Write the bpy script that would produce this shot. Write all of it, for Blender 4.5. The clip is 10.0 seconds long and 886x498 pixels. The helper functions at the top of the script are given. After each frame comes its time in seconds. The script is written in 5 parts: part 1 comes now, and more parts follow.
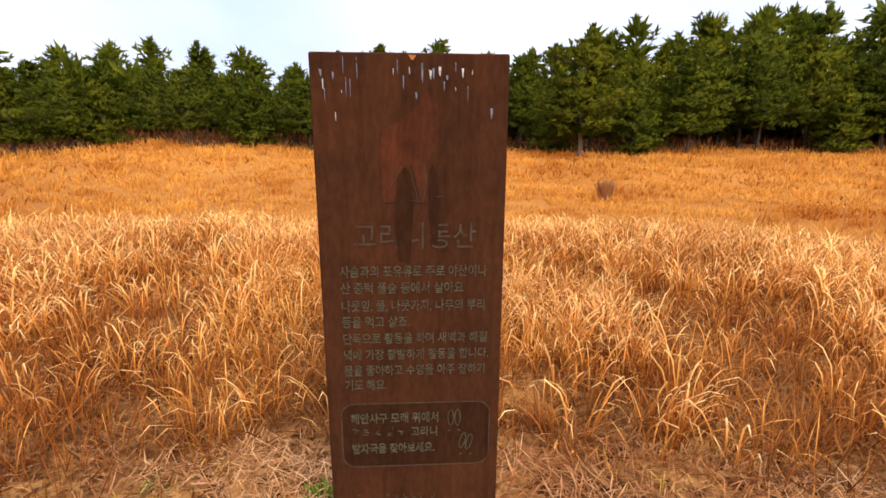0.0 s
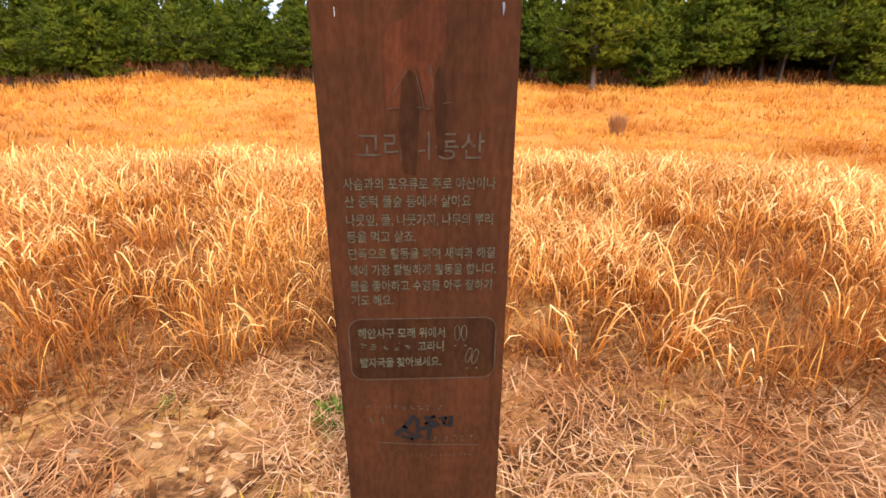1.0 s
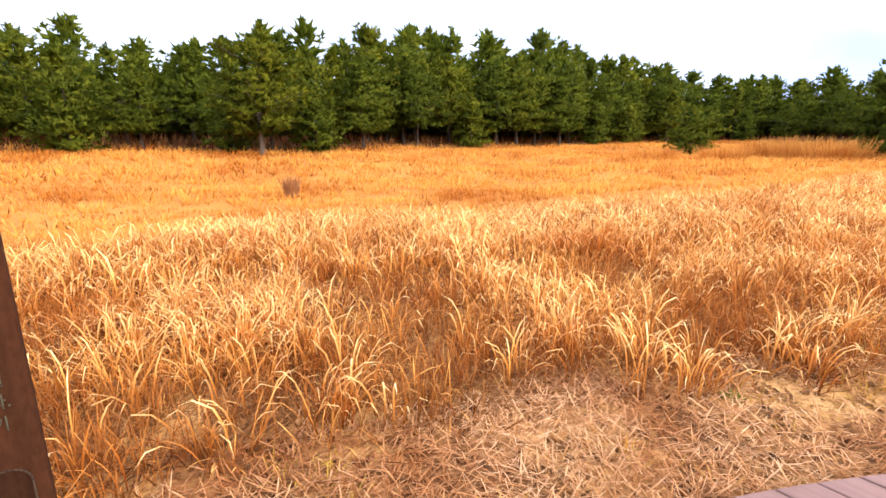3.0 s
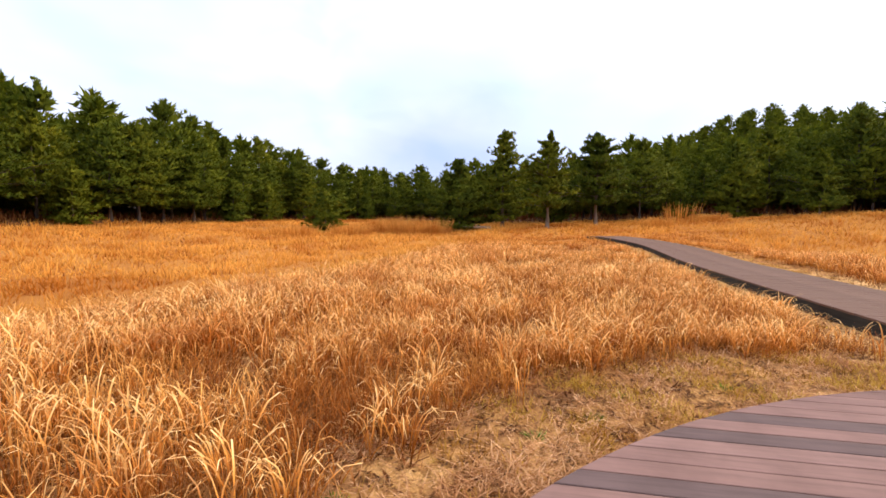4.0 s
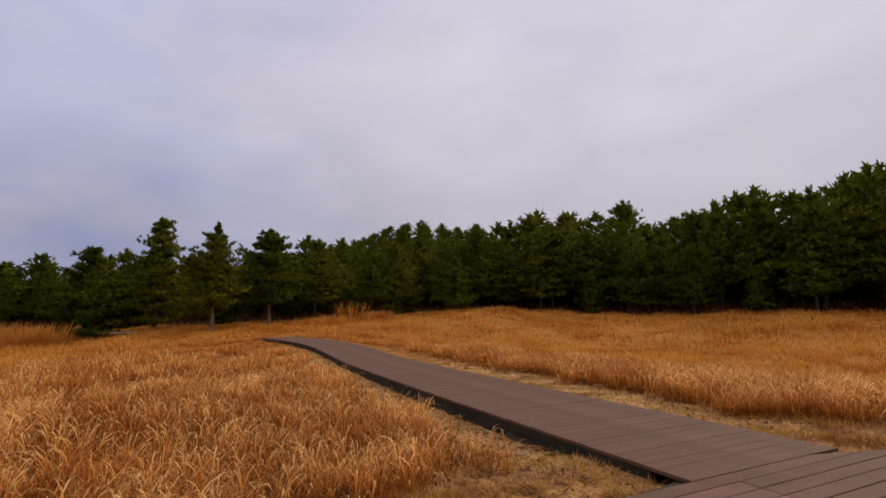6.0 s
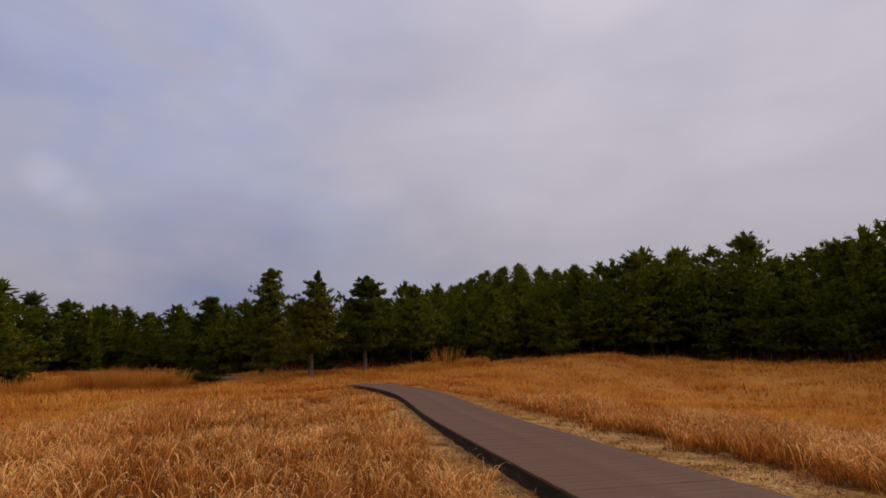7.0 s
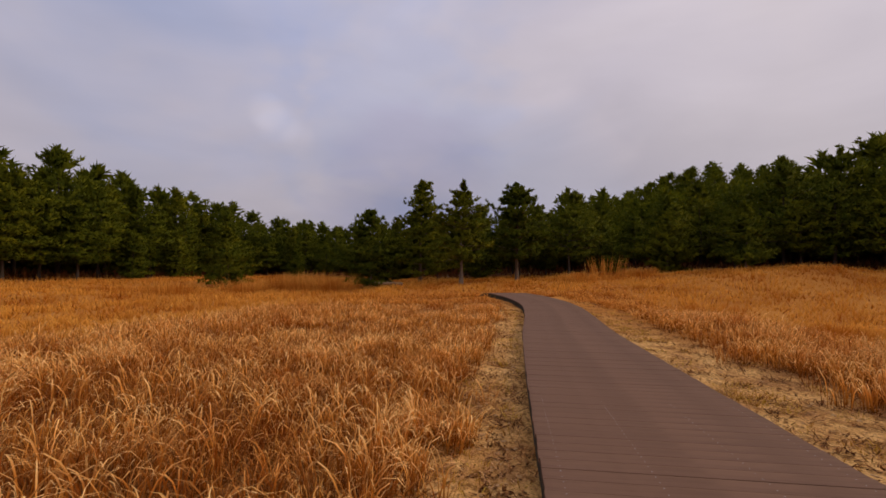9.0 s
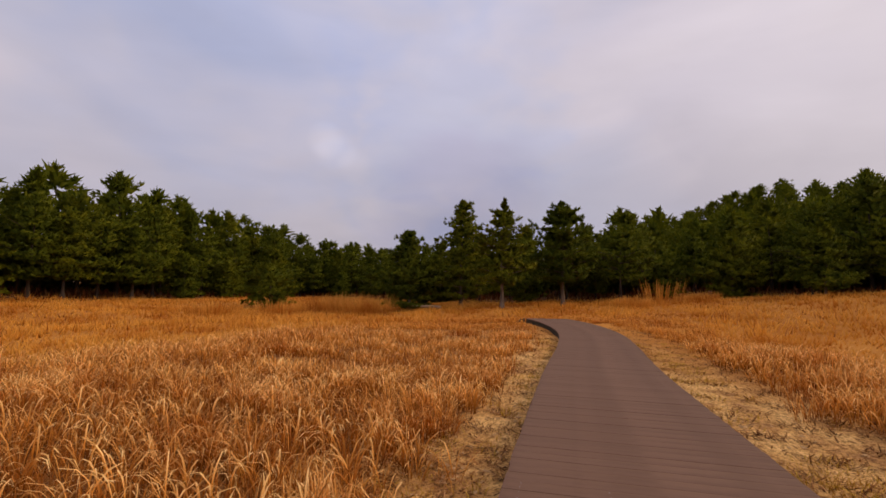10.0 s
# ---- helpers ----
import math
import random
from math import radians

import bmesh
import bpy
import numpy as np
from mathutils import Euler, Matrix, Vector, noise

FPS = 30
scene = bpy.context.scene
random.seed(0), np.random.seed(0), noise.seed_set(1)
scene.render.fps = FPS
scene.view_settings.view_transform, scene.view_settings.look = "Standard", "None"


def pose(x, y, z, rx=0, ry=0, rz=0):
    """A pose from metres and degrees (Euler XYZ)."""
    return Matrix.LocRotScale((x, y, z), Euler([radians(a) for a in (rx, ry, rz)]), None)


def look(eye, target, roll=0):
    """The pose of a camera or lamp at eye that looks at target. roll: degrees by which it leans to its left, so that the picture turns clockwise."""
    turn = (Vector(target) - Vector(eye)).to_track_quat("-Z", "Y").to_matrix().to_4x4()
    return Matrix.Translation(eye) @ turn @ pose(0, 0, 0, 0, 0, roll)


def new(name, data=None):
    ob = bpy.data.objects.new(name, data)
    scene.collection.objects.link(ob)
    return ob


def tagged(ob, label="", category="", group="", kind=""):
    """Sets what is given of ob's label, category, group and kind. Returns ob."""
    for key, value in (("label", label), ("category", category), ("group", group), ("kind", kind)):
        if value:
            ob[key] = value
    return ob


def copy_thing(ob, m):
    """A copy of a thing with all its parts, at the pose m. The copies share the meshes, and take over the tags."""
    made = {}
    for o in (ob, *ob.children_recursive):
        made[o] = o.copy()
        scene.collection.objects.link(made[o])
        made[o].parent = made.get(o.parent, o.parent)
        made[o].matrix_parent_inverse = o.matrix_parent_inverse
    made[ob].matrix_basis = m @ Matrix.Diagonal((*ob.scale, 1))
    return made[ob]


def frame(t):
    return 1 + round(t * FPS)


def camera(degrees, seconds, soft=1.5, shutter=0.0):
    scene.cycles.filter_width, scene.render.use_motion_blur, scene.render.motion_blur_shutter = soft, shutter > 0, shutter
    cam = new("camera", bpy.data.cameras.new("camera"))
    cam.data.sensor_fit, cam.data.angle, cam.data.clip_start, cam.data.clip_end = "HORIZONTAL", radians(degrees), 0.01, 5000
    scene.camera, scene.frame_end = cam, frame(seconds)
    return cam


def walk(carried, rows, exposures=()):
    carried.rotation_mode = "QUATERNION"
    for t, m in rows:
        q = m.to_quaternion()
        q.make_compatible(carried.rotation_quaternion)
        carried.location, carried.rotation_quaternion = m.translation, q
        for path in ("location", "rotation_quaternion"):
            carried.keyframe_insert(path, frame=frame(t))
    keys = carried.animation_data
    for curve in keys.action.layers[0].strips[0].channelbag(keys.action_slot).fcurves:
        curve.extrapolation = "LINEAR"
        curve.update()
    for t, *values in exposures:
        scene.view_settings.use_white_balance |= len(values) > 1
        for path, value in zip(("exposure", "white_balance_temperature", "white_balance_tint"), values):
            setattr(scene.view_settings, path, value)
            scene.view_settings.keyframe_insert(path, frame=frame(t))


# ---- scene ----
# ---- camera and its walk ----
cam = camera(85.65, 10.0, soft=1.6)
PATH = [
    (0.0, pose(-1.351, 1.841, 1.207, 76.90, -0.19, -3.20)),
    (0.5, pose(-1.349, 1.855, 1.176, 72.69, -0.15, -2.57)),
    (1.0, pose(-1.350, 1.858, 1.145, 69.59, -0.10, -2.36)),
    (1.5, pose(-1.354, 1.861, 1.137, 68.03, -0.26, -2.80)),
    (2.0, pose(-1.324, 1.845, 1.153, 69.55, -0.06, -7.99)),
    (2.2, pose(-1.275, 1.814, 1.166, 71.44, 0.03, -12.19)),
    (3.3, pose(-0.960, 1.863, 1.141, 80.07, 0.29, -50.56)),
    (3.5, pose(-0.858, 1.808, 1.146, 81.70, 0.11, -59.04)),
    (4.0, pose(-0.550, 1.776, 1.161, 86.27, -0.81, -78.94)),
    (4.5, pose(-0.223, 1.630, 1.178, 90.52, -0.78, -94.65)),
    (5.0, pose(0.221, 1.469, 1.176, 91.61, -0.79, -106.76)),
    (5.2, pose(0.409, 1.369, 1.170, 91.88, -0.53, -111.38)),
    (6.3, pose(1.200, 0.573, 1.172, 100.15, 0.59, -114.08)),
    (6.5, pose(1.344, 0.408, 1.167, 101.39, 0.60, -111.47)),
    (7.0, pose(1.739, -0.005, 1.184, 103.67, 0.37, -103.26)),
    (7.5, pose(2.179, -0.518, 1.191, 102.66, 0.15, -96.46)),
    (8.0, pose(2.575, -1.091, 1.171, 98.77, 0.14, -92.26)),
    (8.5, pose(2.949, -1.649, 1.154, 94.48, -0.26, -88.53)),
    (9.0, pose(3.384, -2.106, 1.141, 93.06, -0.65, -82.24)),
    (9.5, pose(4.034, -2.471, 1.150, 94.40, -1.15, -78.14)),
    (10.0, pose(4.807, -2.674, 1.152, 95.72, -1.25, -76.10)),
]
EXPOSURES = [(0.0, 0.60, 6350, 6), (1.0, 1.16, 5950, 5), (2.2, 1.38, 5650, 3), (3.5, 1.00, 5900, 3), (4.5, 0.16, 6650, 8), (5.2, -0.36, 7000, 11), (6.5, -0.80, 6950, 13), (7.5, -1.04, 7150, 14), (8.5, -1.00, 7400, 15), (9.0, -0.76, 7500, 15), (10.0, -0.57, 7550, 15)]
SKY_LOW, SKY_MID, SKY_HIGH = (0.60, 0.685, 1.00, 1), (0.81, 0.82, 1.04, 1), (0.935, 0.93, 1.11, 1)
SUN_POWER, SUN_AZ, SUN_EL = 2.0, -72.0, 31.0

walk(cam, PATH, EXPOSURES)

# ---- sky and sun: an overcast afternoon ----
world = bpy.data.worlds.new("overcast_sky")
scene.world = world
world.use_nodes = True
wn, wl = world.node_tree.nodes, world.node_tree.links
wn.clear()


def wnode(kind, **values):
    n = wn.new(kind)
    for key, value in values.items():
        n.inputs[key].default_value = value
    return n


w_out = wn.new("ShaderNodeOutputWorld")
w_bg = wnode("ShaderNodeBackground", Strength=1.0)
w_sky = wn.new("ShaderNodeTexSky")
w_sky.sky_type, w_sky.sun_disc = "NISHITA", False
w_sky.sun_elevation, w_sky.sun_rotation = radians(SUN_EL), radians(90 - SUN_AZ)
w_scale = wn.new("ShaderNodeMix")
w_scale.data_type, w_scale.blend_type = "RGBA", "MULTIPLY"
w_scale.inputs[0].default_value = 1.0
w_scale.inputs[7].default_value = (0.06, 0.06, 0.06, 1)
w_co = wn.new("ShaderNodeTexCoord")
w_map = wnode("ShaderNodeMapping", Scale=(1.0, 1.0, 1.7), Location=(2.35, 0.7, 0.2), Rotation=(0.0, 0.0, 2.2))
w_no = wnode("ShaderNodeTexNoise", Scale=1.5, Detail=3.5, Roughness=0.45, Distortion=0.35)
w_ramp = wn.new("ShaderNodeValToRGB")
w_ramp.color_ramp.elements[0].position, w_ramp.color_ramp.elements[0].color = 0.33, SKY_LOW
w_ramp.color_ramp.elements[1].position, w_ramp.color_ramp.elements[1].color = 0.68, SKY_HIGH
mid = w_ramp.color_ramp.elements.new(0.5)
mid.color = SKY_MID
w_no2 = wnode("ShaderNodeTexNoise", Scale=2.6, Detail=4.5, Roughness=0.5, Distortion=0.4)
w_r2 = wn.new("ShaderNodeMapRange")
w_r2.inputs[1].default_value, w_r2.inputs[2].default_value = 0.3, 0.75
w_r2.inputs[3].default_value, w_r2.inputs[4].default_value = 0.93, 1.08
w_m2 = wn.new("ShaderNodeMix")
w_m2.data_type, w_m2.blend_type = "RGBA", "MULTIPLY"
w_m2.inputs[0].default_value = 1.0
w_mix = wn.new("ShaderNodeMix")
w_mix.data_type = "RGBA"
w_mix.inputs[0].default_value = 0.9
wl.new(w_sky.outputs[0], w_scale.inputs[6])
wl.new(w_co.outputs["Generated"], w_map.inputs[0])
wl.new(w_map.outputs[0], w_no.inputs["Vector"])
w_band = wnode("ShaderNodeMapping", Scale=(1.0, 1.0, 3.0), Rotation=(0.06, 0.0, 0.9))
wl.new(w_co.outputs["Generated"], w_band.inputs[0])
wl.new(w_band.outputs[0], w_no2.inputs["Vector"])
w_dot = wn.new("ShaderNodeVectorMath")
w_dot.operation = "DOT_PRODUCT"
w_dot.inputs[1].default_value = (math.cos(radians(SUN_AZ)) * math.cos(radians(SUN_EL)), math.sin(radians(SUN_AZ)) * math.cos(radians(SUN_EL)), math.sin(radians(SUN_EL)))
w_add = wn.new("ShaderNodeMath")
w_add.operation = "MULTIPLY_ADD"
w_add.inputs[1].default_value = 0.06
wl.new(w_co.outputs["Generated"], w_dot.inputs[0])
wl.new(w_dot.outputs["Value"], w_add.inputs[0])
wl.new(w_no.outputs[0], w_add.inputs[2])
wl.new(w_add.outputs[0], w_ramp.inputs[0])
wl.new(w_no2.outputs[0], w_r2.inputs[0])
wl.new(w_ramp.outputs[0], w_m2.inputs[6])
wl.new(w_r2.outputs[0], w_m2.inputs[7])
wl.new(w_scale.outputs[2], w_mix.inputs[6])
w_sep = wn.new("ShaderNodeSeparateXYZ")
wl.new(w_co.outputs["Generated"], w_sep.inputs[0])
w_rise = wn.new("ShaderNodeMapRange")
w_rise.inputs[1].default_value, w_rise.inputs[2].default_value = 0.08, 0.75
w_rise.inputs[3].default_value, w_rise.inputs[4].default_value = 0.86, 1.38
wl.new(w_sep.outputs[2], w_rise.inputs[0])
w_m3 = wn.new("ShaderNodeMix")
w_m3.data_type, w_m3.blend_type = "RGBA", "MULTIPLY"
w_m3.inputs[0].default_value = 1.0
wl.new(w_m2.outputs[2], w_m3.inputs[6])
wl.new(w_rise.outputs[0], w_m3.inputs[7])
w_wisp = wnode("ShaderNodeTexNoise", Scale=7.0, Detail=2.5, Roughness=0.5, Distortion=0.3)
wl.new(w_map.outputs[0], w_wisp.inputs["Vector"])


def cloud_spot(below, az, el, width, tint):
    """A soft patch of the cloud cover, lighter or bluer than the rest, with a ragged outline."""
    d = wn.new("ShaderNodeVectorMath")
    d.operation = "DOT_PRODUCT"
    d.inputs[1].default_value = (math.cos(radians(az)) * math.cos(radians(el)), math.sin(radians(az)) * math.cos(radians(el)), math.sin(radians(el)))
    ragged = wn.new("ShaderNodeMath")
    ragged.operation = "MULTIPLY_ADD"
    ragged.inputs[1].default_value = (1 - math.cos(radians(width))) * 2.2
    fall = wn.new("ShaderNodeMapRange")
    fall.interpolation_type = "SMOOTHERSTEP"
    c = math.cos(radians(width))
    fall.inputs[1].default_value, fall.inputs[2].default_value = c + (1 - c) * 0.9, 1 + (1 - c) * 1.2
    m = wn.new("ShaderNodeMix")
    m.data_type, m.blend_type = "RGBA", "MULTIPLY"
    m.inputs[7].default_value = (*tint, 1)
    wl.new(w_co.outputs["Generated"], d.inputs[0])
    wl.new(w_wisp.outputs[0], ragged.inputs[0])
    wl.new(d.outputs["Value"], ragged.inputs[2])
    wl.new(ragged.outputs[0], fall.inputs[0])
    wl.new(fall.outputs[0], m.inputs[0])
    wl.new(below, m.inputs[6])
    return m.outputs[2]


cover = w_m3.outputs[2]
for spot in ((28.4, 17.6, 2.2, (1.09, 1.08, 1.06)), (27.0, 16.3, 2.8, (1.10, 1.09, 1.07)), (25.0, 15.2, 2.2, (1.08, 1.07, 1.05)), (14.0, 20.0, 16, (0.85, 0.93, 1.04)), (-5.5, 13.3, 10, (1.09, 1.08, 1.06)), (38.0, 24.0, 18, (0.92, 0.96, 1.02)), (12.0, 9.0, 12, (0.97, 0.93, 0.95))):
    cover = cloud_spot(cover, *spot)
wl.new(cover, w_mix.inputs[7])
wl.new(w_mix.outputs[2], w_bg.inputs[0])
wl.new(w_bg.outputs[0], w_out.inputs[0])

sun_data = bpy.data.lights.new("sun", "SUN")
sun_data.energy, sun_data.angle, sun_data.color = SUN_POWER, radians(18), (1.0, 0.83, 0.62)
sun = new("sun", sun_data)
sun.matrix_world = look((0, 0, 60), (0 - 60 * math.cos(radians(SUN_AZ)) / math.tan(radians(SUN_EL)), 0 - 60 * math.sin(radians(SUN_AZ)) / math.tan(radians(SUN_EL)), 0))


# ---- materials ----
def material(name, rough=0.8, spec=0.3):
    m = bpy.data.materials.new(name)
    m.use_nodes = True
    b = m.node_tree.nodes["Principled BSDF"]
    b.inputs["Roughness"].default_value = rough
    b.inputs["Specular IOR Level"].default_value = spec
    return m, m.node_tree.nodes, m.node_tree.links, b


def ramp(nodes, stops):
    r = nodes.new("ShaderNodeValToRGB")
    e = r.color_ramp.elements
    e[0].position, e[0].color = stops[0][0], (*stops[0][1], 1)
    e[1].position, e[1].color = stops[-1][0], (*stops[-1][1], 1)
    for p, c in stops[1:-1]:
        e.new(p).color = (*c, 1)
    return r


def tex_noise(nodes, links, scale, detail=4.0, rough=0.55, stretch=(1, 1, 1), coords="Object", turn=(0, 0, 0)):
    tc = nodes.new("ShaderNodeTexCoord")
    mp = nodes.new("ShaderNodeMapping")
    mp.inputs["Scale"].default_value = stretch
    mp.inputs["Rotation"].default_value = turn
    n = nodes.new("ShaderNodeTexNoise")
    n.inputs["Scale"].default_value, n.inputs["Detail"].default_value, n.inputs["Roughness"].default_value = scale, detail, rough
    links.new(tc.outputs[coords], mp.inputs[0])
    links.new(mp.outputs[0], n.inputs["Vector"])
    return n


def mix(nodes, links, a, b, fac, blend="MIX"):
    m = nodes.new("ShaderNodeMix")
    m.data_type, m.blend_type = "RGBA", blend
    for sock, v in ((m.inputs[0], fac), (m.inputs[6], a), (m.inputs[7], b)):
        if isinstance(v, (float, int)):
            sock.default_value = v
        elif isinstance(v, tuple):
            sock.default_value = (*v, 1)
        else:
            links.new(v, sock)
    return m.outputs[2]


def bump(nodes, links, height, bsdf, strength, distance):
    b = nodes.new("ShaderNodeBump")
    b.inputs["Strength"].default_value, b.inputs["Distance"].default_value = strength, distance
    links.new(height, b.inputs["Height"])
    links.new(b.outputs[0], bsdf.inputs["Normal"])


def grass_material(name, root, stem, tip, field, spread=1.0):
    """Dry grass: colour runs along the blade, a dark root carrying painted shade, and varies from blade to blade and
    from patch to patch.
    """
    m, n, l, b = material(name, 0.7, 0.08)
    uv = n.new("ShaderNodeTexCoord")
    sep = n.new("ShaderNodeSeparateXYZ")
    l.new(uv.outputs["UV"], sep.inputs[0])
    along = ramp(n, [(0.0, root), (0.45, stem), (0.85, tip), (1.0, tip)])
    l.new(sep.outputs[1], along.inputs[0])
    geo = n.new("ShaderNodeNewGeometry")
    each = ramp(n, [(0.0, (0.45, 0.34, 0.24)), (0.3, (0.85, 0.74, 0.58)), (0.62, (1.0, 0.97, 0.9)), (0.85, (1.16, 1.18, 1.16)), (1.0, (1.36, 1.42, 1.48))])
    l.new(geo.outputs["Random Per Island"], each.inputs[0])
    c = mix(n, l, along.outputs[0], each.outputs[0], spread, "MULTIPLY")
    patch = tex_noise(n, l, field, 3.0, 0.6)
    pr = ramp(n, [(0.36, (0.70, 0.50, 0.34)), (0.52, (1, 1, 1)), (0.7, (1.14, 1.16, 1.16))])
    l.new(patch.outputs[0], pr.inputs[0])
    c = mix(n, l, c, pr.outputs[0], 1.0, "MULTIPLY")
    l.new(c, b.inputs["Base Color"])
    t = n.new("ShaderNodeBsdfTranslucent")
    l.new(c, t.inputs[0])
    ms = n.new("ShaderNodeMixShader")
    ms.inputs[0].default_value = 0.28
    out = n["Material Output"]
    l.new(b.outputs[0], ms.inputs[1])
    l.new(t.outputs[0], ms.inputs[2])
    l.new(ms.outputs[0], out.inputs[0])
    return m


# standing straw: shade low in the stand is put into the roots; tips truly pale
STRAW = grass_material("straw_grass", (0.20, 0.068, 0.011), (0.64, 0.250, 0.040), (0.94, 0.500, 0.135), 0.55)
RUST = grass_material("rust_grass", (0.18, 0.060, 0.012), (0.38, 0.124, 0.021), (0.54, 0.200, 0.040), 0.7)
LITTER = grass_material("straw_litter", (0.38, 0.180, 0.076), (0.62, 0.335, 0.150), (0.80, 0.500, 0.265), 0.9)
GREEN = grass_material("green_weed", (0.07, 0.11, 0.014), (0.12, 0.19, 0.02), (0.18, 0.25, 0.03), 1.5)
MOSSY = grass_material("olive_turf", (0.26, 0.150, 0.020), (0.52, 0.315, 0.042), (0.68, 0.430, 0.080), 1.2)
HOLLOW = grass_material("hollow_grass", (0.56, 0.236, 0.035), (0.72, 0.332, 0.054), (0.84, 0.430, 0.088), 0.28, 0.14)
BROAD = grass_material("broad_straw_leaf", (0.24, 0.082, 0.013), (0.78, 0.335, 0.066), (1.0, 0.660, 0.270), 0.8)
THATCH = grass_material("matted_dead_straw", (0.15, 0.060, 0.016), (0.30, 0.120, 0.030), (0.47, 0.215, 0.066), 1.3)
BRACKEN = grass_material("dead_bracken", (0.13, 0.06, 0.025), (0.22, 0.095, 0.035), (0.30, 0.13, 0.05), 0.4)
REED = grass_material("reed_grass", (0.50, 0.205, 0.035), (0.64, 0.285, 0.050), (0.74, 0.370, 0.080), 0.6, 0.3)


def ground_material():
    m, n, l, b = material("sand_and_straw_ground", 0.95, 0.15)
    big = tex_noise(n, l, 1.9, 6.0, 0.66)
    r1 = ramp(n, [(0.38, (0.32, 0.160, 0.060)), (0.48, (0.50, 0.265, 0.098)), (0.57, (0.70, 0.40, 0.135)), (0.68, (0.88, 0.56, 0.215))])
    # barer sand along the boardwalk
    where = n.new("ShaderNodeTexCoord")
    axes = n.new("ShaderNodeSeparateXYZ")
    l.new(where.outputs["Object"], axes.inputs[0])
    off = n.new("ShaderNodeMath")
    off.operation = "ADD"
    off.inputs[1].default_value = 3.3
    l.new(axes.outputs[1], off.inputs[0])
    side = n.new("ShaderNodeMath")
    side.operation = "ABSOLUTE"
    l.new(off.outputs[0], side.inputs[0])
    bare = n.new("ShaderNodeMapRange")
    bare.inputs[1].default_value, bare.inputs[2].default_value = 2.9, 1.9
    bare.inputs[3].default_value, bare.inputs[4].default_value = 0.0, 0.11
    l.new(side.outputs[0], bare.inputs[0])
    ahead = n.new("ShaderNodeMapRange")
    ahead.inputs[1].default_value, ahead.inputs[2].default_value = 3.6, 4.8
    l.new(axes.outputs[0], ahead.inputs[0])
    sandy = n.new("ShaderNodeMath")
    sandy.operation = "MULTIPLY_ADD"
    l.new(bare.outputs[0], sandy.inputs[0])
    l.new(ahead.outputs[0], sandy.inputs[1])
    l.new(big.outputs[0], sandy.inputs[2])
    l.new(sandy.outputs[0], r1.inputs[0])
    fine = tex_noise(n, l, 42.0, 5.0, 0.7)
    r2 = ramp(n, [(0.3, (0.62, 0.56, 0.50)), (0.55, (1, 1, 1)), (0.75, (1.12, 1.1, 1.05))])
    l.new(fine.outputs[0], r2.inputs[0])
    c = mix(n, l, r1.outputs[0], r2.outputs[0], 1.0, "MULTIPLY")
    bits = tex_noise(n, l, 13.0, 6.0, 0.72, (1.0, 1.6, 1.0))
    rb = ramp(n, [(0.40, (0.40, 0.33, 0.27)), (0.47, (0.75, 0.70, 0.65)), (0.52, (1, 1, 1))])
    l.new(bits.outputs[0], rb.inputs[0])
    c = mix(n, l, c, rb.outputs[0], 0.9, "MULTIPLY")
    # thatch of dead grass takes over from bare sand away from the deck
    place = n.new("ShaderNodeTexCoord")
    span = n.new("ShaderNodeVectorMath")
    span.operation = "LENGTH"
    squash = n.new("ShaderNodeMapping")
    squash.inputs["Scale"].default_value = (0.42, 1.0, 1.0)
    l.new(place.outputs["Object"], squash.inputs[0])
    l.new(squash.outputs[0], span.inputs[0])
    out = n.new("ShaderNodeMapRange")
    out.inputs[1].default_value, out.inputs[2].default_value = 7.0, 10.5
    l.new(span.outputs["Value"], out.inputs[0])
    c = mix(n, l, c, (0.52, 0.222, 0.040), out.outputs[0])
    far = tex_noise(n, l, 0.11, 4.0, 0.6)
    r3 = ramp(n, [(0.38, (0.80, 0.66, 0.52)), (0.6, (1.05, 1.0, 0.95))])
    l.new(far.outputs[0], r3.inputs[0])
    c = mix(n, l, c, r3.outputs[0], 0.8, "MULTIPLY")
    l.new(c, b.inputs["Base Color"])
    clod = tex_noise(n, l, 11.0, 6.0, 0.7)
    bump(n, l, mix(n, l, clod.outputs[0], fine.outputs[0], 0.4), b, 1.0, 0.05)
    return m


GROUND = ground_material()


def plank_material(name, dark, mid_c, light):
    m, n, l, b = material(name, 0.8, 0.18)
    info = n.new("ShaderNodeObjectInfo")
    r = ramp(n, [(0.0, dark), (0.16, dark), (0.24, mid_c), (0.7, mid_c), (1.0, light)])
    l.new(info.outputs["Random"], r.inputs[0])
    grain = tex_noise(n, l, 26.0, 5.0, 0.65, (1.0, 0.06, 1.0))
    rg = ramp(n, [(0.3, (0.80, 0.79, 0.78)), (0.5, (1, 1, 1)), (0.72, (1.12, 1.11, 1.10))])
    l.new(grain.outputs[0], rg.inputs[0])
    c = mix(n, l, r.outputs[0], rg.outputs[0], 1.0, "MULTIPLY")
    wear = tex_noise(n, l, 2.2, 4.0, 0.6)
    rw = ramp(n, [(0.35, (0.86, 0.85, 0.84)), (0.6, (1.05, 1.05, 1.05))])
    l.new(wear.outputs[0], rw.inputs[0])
    c = mix(n, l, c, rw.outputs[0], 1.0, "MULTIPLY")
    l.new(c, b.inputs["Base Color"])
    bump(n, l, grain.outputs[0], b, 0.35, 0.003)
    return m


